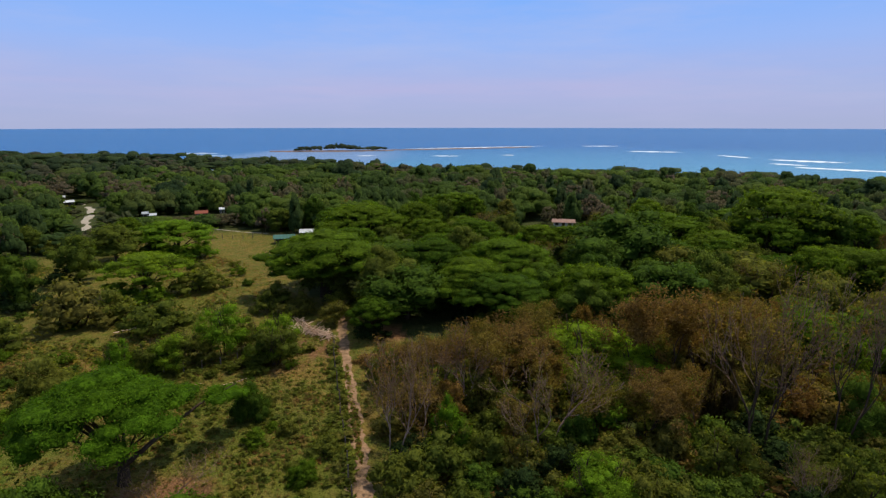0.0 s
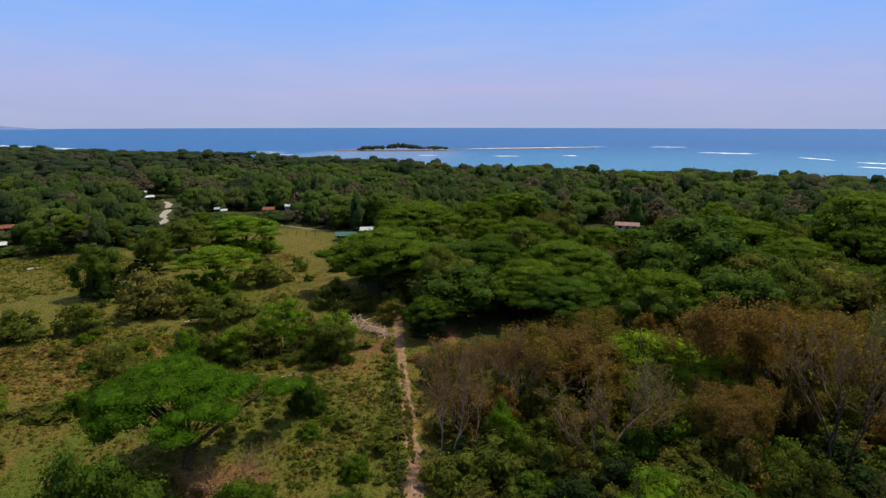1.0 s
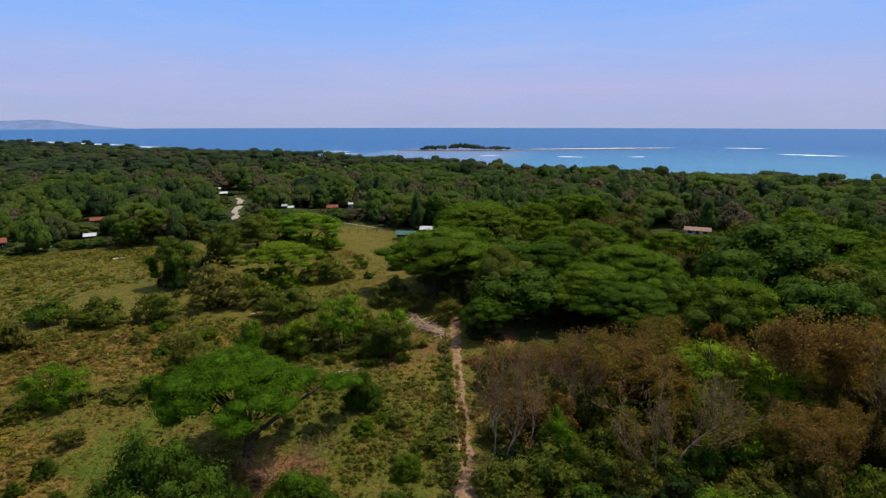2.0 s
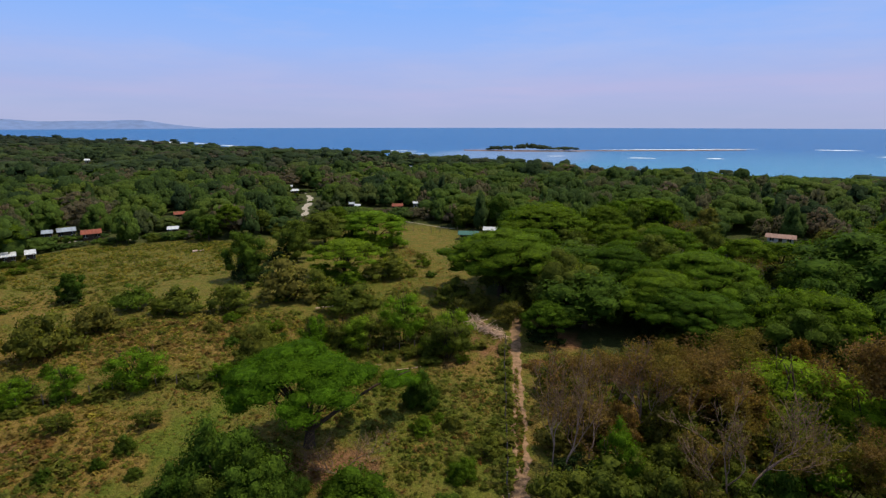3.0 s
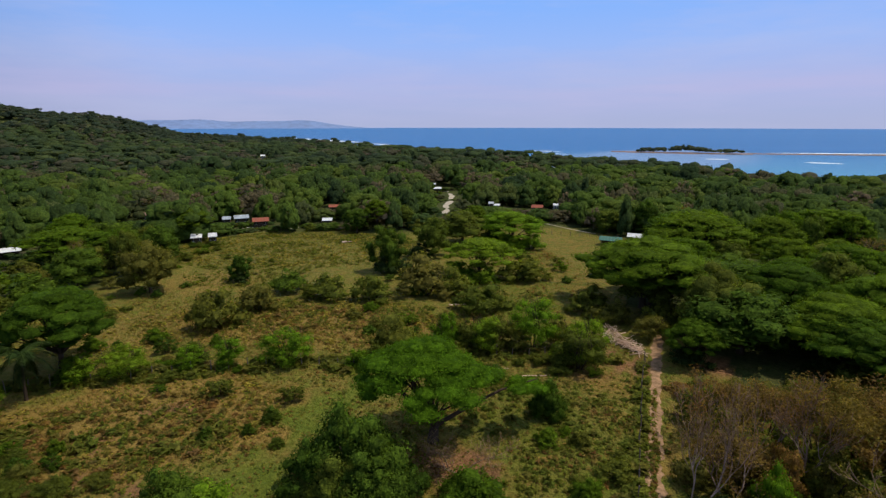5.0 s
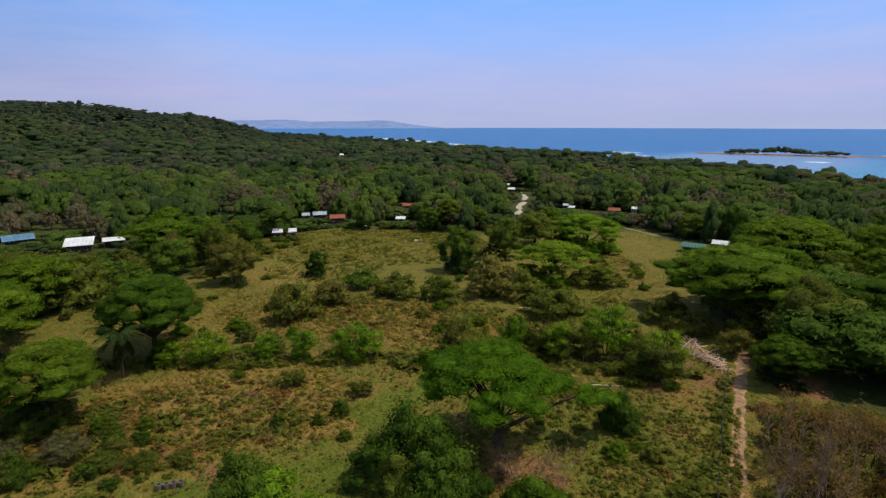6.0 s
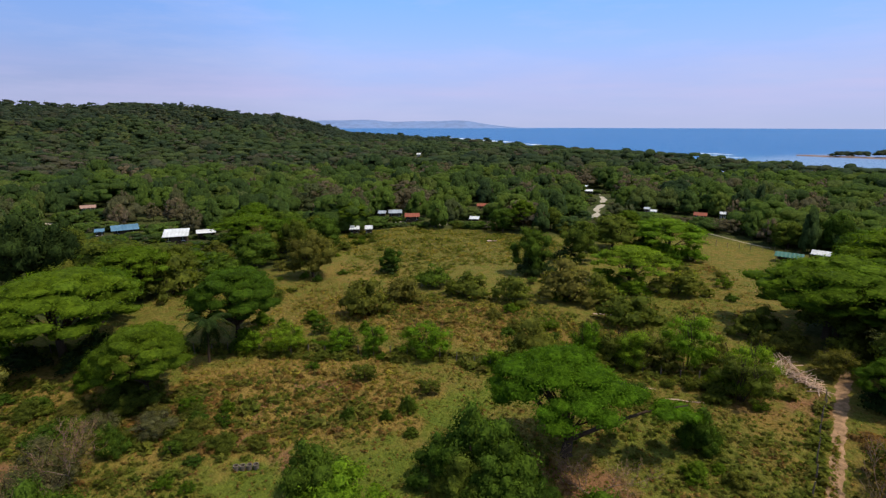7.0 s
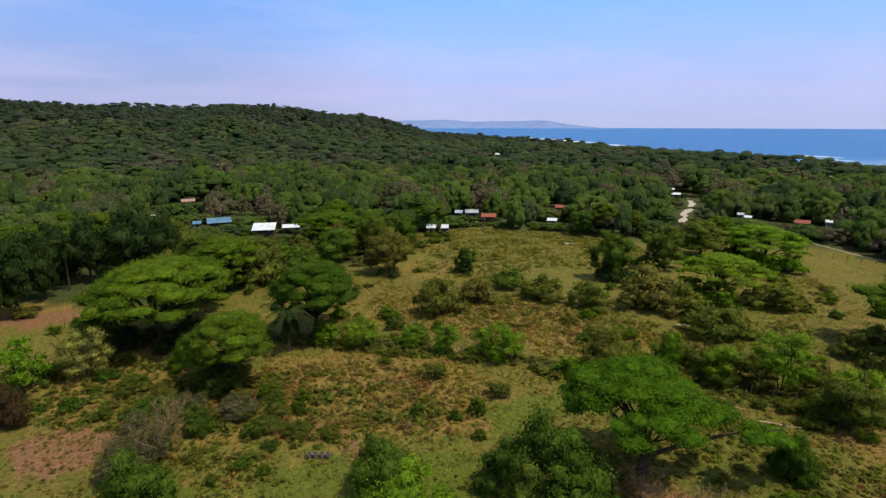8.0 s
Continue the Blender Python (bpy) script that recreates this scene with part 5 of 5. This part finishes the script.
def house(label, x, y, wide, deep, tall, rise, roof_mat, wall_mat, turn=None, shed=False, porch=False, category="house", name="house", over=0.6):
    """A small tin-roofed house that fronts the pasture."""
    top = tagged(new(name), label, category, "village houses")
    d = deep / 2
    step = wide / 3
    pane, head = min(1.0, step * 0.7), tall - 0.12
    gate = min(0.95, step * 0.8)
    holes = [(-step, pane, 0.9, head), (0.0, gate, 0.02, head), (step, pane, 0.9, head)]
    walls(top, wide, deep, tall, 0 if shed else rise, wall_mat, holes)
    part("roof", sheet_roof(wide, deep, tall + 0.02, rise, roof_mat, shed, over), top)
    part("floor", block("floor", (wide - 0.35, deep - 0.35, 0.3), (0, 0, -0.1), PLASTER), top)
    door = part("door", block("door", (gate - 0.05, 0.06, head - 0.06), (0, -d + 0.1, head / 2), BOARDS), top)
    part("door_handle", block("door_handle", (0.04, 0.06, 0.12), (gate * 0.35, -d + 0.05, 1.05), TIN_GREY, 0.01), door)
    for hx in (-step, step):
        win = part("window", block("window", (pane - 0.04, 0.04, head - 0.94), (hx, -d + 0.09, 0.45 + head / 2), GLASS, 0.005), top)
        part("window_frame", block("window_frame", (0.06, 0.08, head - 0.92), (hx, -d + 0.08, 0.45 + head / 2), PLASTER, 0.005), win)
        part("window_sill", block("window_sill", (pane + 0.1, 0.2, 0.06), (hx, -d - 0.02, 0.87), PLASTER, 0.01), win)
    if porch:
        part("porch_roof", sheet_roof(wide * 0.92, 1.6, tall - 0.45, 0.3, roof_mat, True, 0.2), top).matrix_basis = Matrix.Translation((0, -d - 1.15, 0))
        for k in range(5):
            part("porch_post", block("porch_post", (0.12, 0.12, tall - 0.4), (-wide * 0.45 + k * wide * 0.225, -d - 1.7, (tall - 0.4) / 2), PLASTER, 0.01), top)
    az = math.atan2(-x, y)
    top.matrix_basis = Matrix.Translation((x, y, float(height(x, y)) + 0.15)) @ Matrix.Rotation(az if turn is None else turn, 4, "Z")
    r = random.Random(int(x * 7 + y * 13))
    for k in range(2):
        off = 0.5 * deep + r.uniform(2.0, 3.6)
        bx, by = x + off * math.sin(az) + (k - 0.5) * 0.7 * wide * math.cos(az), y - off * math.cos(az) + (k - 0.5) * 0.7 * wide * math.sin(az)
        plant("shrub", "garden_bush", "low garden bush before a village house", bx, by, r.uniform(1.1, 1.8), r.uniform(2.2, 3.4), leaf=r.choice((LEAF_UMBRELLA, LEAF_OLIVE, LEAF_DARK)), near=False, category="bush", group="garden bushes")
    return top


# dark boards stand in for the shade below this roof
house("white tin-roofed house among trees, walls darkened as shade below the roof", -157, 38.3, 5.2, 4.6, 2.3, 1.0, TIN_WHITE, BOARDS, radians(70), True)
house("blue tin-roofed house beside the lane", -176.5, 29.2, 5.8, 4.4, 2.1, 1.0, TIN_BLUE, BOARDS, radians(84))
house("small lean-to with a pale blue roof", -177, 23.0, 1.9, 1.9, 2.0, 0.4, TIN_BLUE, BOARDS, radians(80), True, name="lean_to", category="shed", over=0.3)
house("low dark-walled house with a whitish roof", -136.2, 81.6, 2.3, 3.2, 2.0, 0.5, TIN_WHITE, BOARDS, radians(57), True, over=0.3)
house("low dark-walled house with a whitish roof", -134.0, 85.0, 1.8, 2.8, 2.0, 0.4, TIN_WHITE, BOARDS, radians(57), True, over=0.25)
house("pale grey tin-roofed hut in the village", -152.5, 101.8, 2.1, 2.6, 2.1, 0.6, TIN_GREY, BOARDS, radians(50), name="hut", category="hut", over=0.3)
house("blue-grey zinc-roofed house in the village", -151, 106, 4.0, 3.4, 2.1, 0.7, TIN_GREY, BOARDS, radians(58), over=0.3)
house("faded red-roofed house in the village", -142.5, 107, 4.2, 3.4, 2.0, 0.8, TILE_RED, BOARDS, radians(53), over=0.4)
house("pale tin-roofed hut at the field edge", -126.0, 119.8, 2.6, 2.6, 2.0, 0.5, TIN_WHITE, BOARDS, radians(40), name="hut", category="hut", over=0.3)
house("dull red-roofed house half hidden by bare trees", -144.5, 141, 3.8, 3.0, 2.1, 0.6, TILE_RED, BOARDS, radians(46), over=0.4)
house("faded orange-roofed house behind the lane", -231, 26.5, 4.2, 3.2, 2.1, 0.7, CLAY, PLASTER, radians(84), over=0.4)
house("pale tin-roofed house beside the village road", -146.5, 208.5, 3.4, 3.0, 2.1, 0.5, TIN_WHITE, BOARDS, radians(38), over=0.4)
house("small white-roofed hut beside the village road", -158, 222, 1.8, 2.0, 2.1, 0.5, TIN_WHITE, BOARDS, radians(30), name="hut", category="hut", over=0.2)
house("little zinc-roofed hut under trees", -101.5, 181, 1.8, 2.0, 2.1, 0.5, TIN_GREY, BOARDS, radians(30), name="hut", category="hut", over=0.2)
house("little zinc-roofed hut under trees", -97.5, 178.5, 1.9, 2.0, 2.1, 0.4, TIN_WHITE, BOARDS, radians(24), name="hut", category="hut", over=0.2)
house("long dull red-roofed barn beyond the pasture", -82.5, 181.5, 3.6, 2.8, 2.2, 0.7, TILE_RED, BOARDS, radians(22), name="barn", category="barn", over=0.3)
house("little white-roofed hut beyond the pasture", -78.5, 189, 1.7, 1.8, 2.4, 0.5, TIN_WHITE, PLASTER, radians(24), name="hut", category="hut", over=0.2)
house("reddish-roofed house in a clearing", 37.8, 166, 6.0, 3.6, 2.0, 0.6, CLAY, PLASTER, radians(-12))
house("lone white-roofed house in the far woods", -418, 316, 3.4, 3.4, 2.6, 1.0, TIN_WHITE, PLASTER, radians(52), over=0.4)
house("orange-roofed hut among rain trees", -182, 90, 2.2, 2.4, 2.2, 0.7, CLAY, BOARDS, radians(62), name="hut", category="hut", over=0.3)


def open_shed(label, x, y, wide, deep, tall, roof_mat, turn):
    top = tagged(new("open_shed"), label, "shed", "farm sheds")
    part("roof", sheet_roof(wide, deep, tall, 0.7, roof_mat, False, 0.3), top)
    for sx in (-1, 0, 1):
        for sy in (-1, 1):
            part("post", block("post", (0.14, 0.14, tall + 0.2), (sx * (wide / 2 - 0.1), sy * (deep / 2 - 0.1), tall / 2 - 0.1), TIMBER, 0.01), top)
    part("back_wall", block("back_wall", (wide - 0.4, 0.08, tall - 0.3), (0, deep / 2 - 0.3, tall / 2 - 0.1), BOARDS), top)
    part("manger", block("manger", (wide * 0.7, 0.7, 0.8), (0, 0.3, 0.4), BOARDS, 0.03), top)
    top.matrix_basis = Matrix.Translation((x, y, float(height(x, y)))) @ Matrix.Rotation(turn, 4, "Z")


open_shed("open farm shed with a teal green tin roof", -43.4, 143.8, 5.2, 2.8, 1.5, TIN_TEAL, radians(12))
open_shed("open farm shed with a white tin roof", -39.2, 151.5, 3.4, 2.2, 1.7, TIN_WHITE, radians(8))
open_shed("open lean-to shelter with a thin white tin roof", -157.6, 46.2, 4.6, 1.6, 2.0, TIN_WHITE, radians(73))


# ---------------------------------------------------------------- fences
def fence(label, points, gap, seed):
    """Rough timber posts with three strands of wire."""
    r = random.Random(seed)
    top = tagged(new("fence"), label, "fence")
    post, faces = [], []
    tube([Vector((0, 0, -0.3)), Vector((0.02, 0, 0.6)), Vector((-0.01, 0.02, 1.5))], [0.08, 0.07, 0.055], 6, post, faces)
    me = mesh_from("post", post, faces, [TIMBER])
    heads = []
    for (x0, y0), (x1, y1) in zip(points, points[1:]):
        n = max(1, int(math.hypot(x1 - x0, y1 - y0) / gap))
        for k in range(n):
            x, y = x0 + (x1 - x0) * k / n + r.uniform(-0.1, 0.1), y0 + (y1 - y0) * k / n + r.uniform(-0.1, 0.1)
            z = float(height(x, y))
            ob = part("post", me, top)
            ob.matrix_basis = Matrix.Translation((x, y, z)) @ Matrix.Rotation(r.uniform(-0.08, 0.08), 4, "X") @ Matrix.Rotation(r.uniform(0, 6), 4, "Z") @ Matrix.Diagonal((1, 1, r.uniform(0.85, 1.15), 1))
            heads.append(Vector((x, y, z)))
    for h in (0.45, 0.85, 1.2):
        v, f = [], []
        tube([p + Vector((0, 0, h)) for p in heads], [0.005] * len(heads), 3, v, f)
        part("wire", mesh_from("wire", v, f, [BOARDS]), top)


fence("old timber post fence along the hedge line", [(-100, -6), (-85, 10.5), (-76, 23.2), (-69, 32), (-62.5, 39), (-55.8, 45.6), (-47.6, 50.6), (-40, 62), (-28, 68), (-19, 73)], 2.2, 2)
fence("timber post fence beside the dirt track", [(-4.6, 30), (-8.0, 41), (-9.9, 48), (-12.1, 57), (-14.8, 68), (-17.0, 78)], 2.4, 3)
fence("timber post fence across the far pasture", [(-84, 132), (-70, 146), (-52, 152), (-36, 150)], 2.6, 4)


# ---------------------------------------------------------------- small things
def brush_pile():
    """Cut pale branches heaped beside the gate."""
    r = random.Random(12)
    top = tagged(new("brush_pile"), "heap of pale cut branches beside the track", "brush pile")
    for k in range(110):
        u = r.random()
        x, y = -23.6 + 6.0 * u + r.uniform(-0.8, 0.8), 80.2 - 2.6 * u + r.uniform(-0.8, 0.8)
        a, l = r.uniform(0, 6.28), r.uniform(1.2, 3.2)
        rise = r.choice((r.uniform(-0.1, 0.6), r.uniform(0.4, 1.2) * (1.2 - u)))
        z = float(height(x, y)) + r.uniform(0.05, 1.3 * (1.1 - u) + 0.15)
        d = Vector((math.cos(a), math.sin(a), rise))
        p = Vector((x, y, z))
        v, f = [], []
        tube([p - d * l / 2, p + Vector((0, 0, 0.08)), p + d * l / 2], [0.06, 0.05, 0.02], 5, v, f)
        part("branch", mesh_from("branch", v, f, [PALE_WOOD]), top)


PALE_WOOD = plain_material("peeled_pale_wood", (0.74, 0.53, 0.39), (0.46, 0.30, 0.21), 1.0)
brush_pile()


def trough():
    """Four concrete rings in a row, as cattle troughs."""
    ring, faces = [], []
    n = 16
    for k in range(n):
        a = 2 * math.pi * k / n
        for rad, z in ((0.27, -0.1), (0.28, 0.5), (0.20, 0.5), (0.19, 0.12)):
            ring.append((rad * math.cos(a), rad * math.sin(a), z))
    for k in range(n):
        a, b = 4 * k, 4 * ((k + 1) % n)
        faces += [(a + q, b + q, b + q + 1, a + q + 1) for q in range(3)]
    faces.append(tuple(4 * k + 3 for k in range(n)))
    me = mesh_from("planter", ring, faces, [CONCRETE])
    for k in range(4):
        x, y = -47.65 + 0.32 * k, 16.95 + 0.52 * k
        ob = tagged(new("trough", me), "small round concrete trough in a row", "trough", "row of troughs")
        ob.matrix_basis = Matrix.Translation((x, y, float(height(x, y))))


CONCRETE = plain_material("weathered_concrete", (0.19, 0.155, 0.12), (0.09, 0.07, 0.05), 2.0)
trough()


def log(label, x, y, long, turn, radius=0.16):
    v, f = [], []
    d = Vector((math.cos(turn), math.sin(turn), 0.02))
    p = Vector((x, y, float(height(x, y)) + radius * 0.7))
    tube([p - d * long / 2, p - d * long / 6 + Vector((0, 0.1, 0.05)), p + d * long / 5, p + d * long / 2 + Vector((0, 0, 0.1))], [radius, radius * 0.9, radius * 0.75, radius * 0.5], 8, v, f)
    tagged(new("fallen_log", mesh_from("fallen_log", v, f, [PALE_WOOD])), label, "log")


log("long pale fallen trunk lying in grass", -49.5, 80.6, 5.5, radians(40))
log("short bleached log on the open field", -103.4, 105.5, 2.6, radians(45), 0.3)
log("thin dead branch lying on the pasture", -27, 62, 4.5, radians(35), 0.07)
log("thin dead branch lying on the pasture", -33, 61, 5.5, radians(20), 0.06)


def palm(label, x, y, tall, wide, seed):
    r = random.Random(seed)
    top = tagged(new("palm_tree"), label, "palm")
    v, f = [], []
    lean = Vector((r.uniform(-0.5, 0.5), r.uniform(-0.5, 0.5), 0))
    tube([Vector((0, 0, -0.3)), Vector((0, 0, 0.4)), lean * 0.4 + Vector((0, 0, tall * 0.4)), lean + Vector((0, 0, tall * 0.78))], [0.28, 0.2, 0.15, 0.14], 8, v, f)
    part("trunk", mesh_from("palm_trunk", v, f, [BARK], smooth_shading=True), top)
    head = lean + Vector((0, 0, tall * 0.78))
    for k in range(20):
        a, up = k * 2.39996, r.uniform(-1.6, 1.8)
        d, p = Vector((math.cos(a), math.sin(a), up)).normalized(), head.copy()
        rib, sides, fv, ff = [], Vector((-math.sin(a), math.cos(a), 0)), [], []
        for q in range(8):
            rib.append(p.copy())
            d = (d + Vector((0, 0, -0.2))).normalized()
            p = p + d * wide / 2 / 6.2
        tube(rib, [0.03] * 6 + [0.02, 0.01], 3, fv, ff)
        for q in range(28):
            u = 0.8 + 6.1 * q / 27
            c = rib[int(u)].lerp(rib[min(7, int(u) + 1)], u - int(u))
            long = wide * 0.13 * math.sin(math.pi * (0.15 + 0.8 * q / 27))
            for s in (-1, 1):
                tip = c + sides * s * long + d * 0.25 + Vector((0, 0, -0.45 * long))
                b = len(fv)
                fv += [tuple(c - d * 0.05), tuple(c + d * 0.07), tuple(tip)]
                ff.append((b, b + 1, b + 2))
        part("frond", mesh_from("frond", fv, ff, [LEAF_DEEP]), top)
    top.matrix_basis = Matrix.Translation((x, y, float(height(x, y))))


palm("dark palm with hanging fronds by the fence", -73.3, 22.1, 7.4, 7.4, 1)
palm("tall palm among dark trees", -119, -19, 13.0, 6.0, 2)
palm("tall palm among dark trees", -124, -6.5, 12.0, 6.0, 3)
palm("tall palm among dark trees", -110, -17.5, 11.0, 5.5, 4)


# ---------------------------------------------------------------- grass and weeds
def scatter(name, label, spots, count, size, blades, mat, seed, squat=0.6, category="grass", clear=0.8):
    """Tufts of pointed blades over parts of the pasture, in one mesh."""
    rng, r = np.random.RandomState(seed), random.Random(seed)
    places = []
    total = sum(a * b for _, _, a, b, _ in spots)
    for cx, cy, a, b, turn in spots:
        n = int(count * a * b / total)
        rad, w = np.sqrt(rng.random_sample(n)), rng.uniform(0, 6.283, n)
        u, v = a * rad * np.cos(w), b * rad * np.sin(w)
        c, s = math.cos(radians(turn)), math.sin(radians(turn))
        places.append(np.stack([cx + u * c - v * s, cy + u * s + v * c], 1))
    p = np.concatenate(places)
    p = p[ripple(p[:, 0], p[:, 1], 7, seed) + 0.6 * rng.normal(size=len(p)) > -0.2]
    p = p[np.abs(p[:, 0] + 6.6 + (p[:, 1] - 41) * 0.243) > clear]
    grow = size * rng.uniform(0.5, 1.5, len(p)) * (0.8 + 0.5 * np.clip(ripple(p[:, 0], p[:, 1], 16, seed + 1), -0.6, 1))
    at = np.stack([p[:, 0], p[:, 1], height(p[:, 0], p[:, 1])], 1)
    at, grow = np.repeat(at, blades, 0), np.repeat(grow, blades)
    out = sphere_points(len(at), rng, 0.05)
    at = at + out * grow[:, None] * [0.55, 0.55, squat]
    facing = unit(0.5 * out + [0, 0, 1.0])
    v, f = sprays(rng, at, facing, 0.42, 0.3, 2.4)
    mid = np.repeat(at, 3, 0)
    v = mid + (v - mid) * np.repeat(grow, 3)[:, None]
    hue = np.repeat(rng.random_sample(len(at) // blades), 3 * blades)
    tagged(new(name, mesh_from(name, v, f, [mat], [("hue", hue)], normals=np.repeat(facing, 3, 0))), label, category, kind="stuff")


PASTURE = [(-40, 45, 34, 22, 30), (-60, 20, 24, 20, 40), (-22, 58, 18, 20, -10), (-66, 58, 30, 14, 28), (-92, 40, 22, 16, 30), (-45, 95, 14, 36, 25), (-50, 0, 20, 14, 0)]
scatter("grass_tufts", "rough olive and straw grass tufts over the pasture", PASTURE, 17000, 0.30, 8, LEAF_GRASS, 31, 0.7)
scatter("meadow_grass", "short mixed green and straw pasture grass", PASTURE, 30000, 0.26, 4, LEAF_GRASS, 30, 0.8)
scatter("straw_tussocks", "straw-coloured grass tussocks on the dry pasture", [(-64, 59, 26, 11, 28), (-58, 28, 16, 12, 60), (-112, 94, 34, 20, 35), (-90, 38, 16, 10, 30)], 7000, 0.42, 9, LEAF_STRAW, 32, 0.6)
scatter("field_tussocks", "low green tussocks dotted over the open field", [(-110, 94, 34, 22, 38), (-66, 62, 24, 9, 28), (-98, 70, 14, 10, 30)], 9000, 0.5, 8, LEAF_OLIVE, 33, 0.55)
scatter("dry_weeds", "rank withered grass standing on the slope", [(-57, 23, 15, 9, 50), (-64, 14, 9, 7, 40), (-64, 59, 24, 8, 28)], 2000, 0.5, 11, LEAF_DRY, 37, 0.7, "weeds")
scatter("dusty_weeds", "dull olive weeds in clumps on the slope", [(-57, 20, 16, 8, 50), (-66, 12, 9, 7, 40), (-73, 0, 13, 8, 30)], 2000, 0.62, 12, LEAF_OLIVE, 38, 0.65, "weeds")
scatter("green_weeds", "knee-high bright green weeds beside the track", [(-15, 50, 6, 18, 12), (-22, 52, 10, 12, 0), (-45, 4, 12, 10, 0), (-36, 60, 14, 7, 30), (-78, -4, 10, 8, 0), (-42, 84, 8, 12, 20)], 3000, 0.5, 14, LEAF_OLIVE, 34, 0.7, "weeds")
scatter("track_weeds", "grass growing between the ruts of the track", [(-10.6, 57, 0.3, 12, 13.5)], 500, 0.3, 10, LEAF_GRASS, 39, 0.6, "weeds", 0.0)
scatter("hedge_weeds", "tall rank grass along the fence line", [(-68, 33, 34, 1.6, 46), (-44, 54, 10, 1.8, 40), (-30, 68, 12, 2.2, 25), (-93, 3, 11, 1.8, 46), (-11.8, 55, 1.0, 20, 13.5)], 2800, 0.8, 14, LEAF_OLIVE, 35, 0.8, "weeds")
scatter("thicket_undergrowth", "brown and green undergrowth beneath the bare trees", [(22, 56, 26, 24, 0), (45, 44, 22, 16, 0), (4, 62, 9, 14, 10), (12, 42, 14, 8, 0)], 8500, 0.9, 14, LEAF_GRASS, 36, 0.8, "undergrowth")
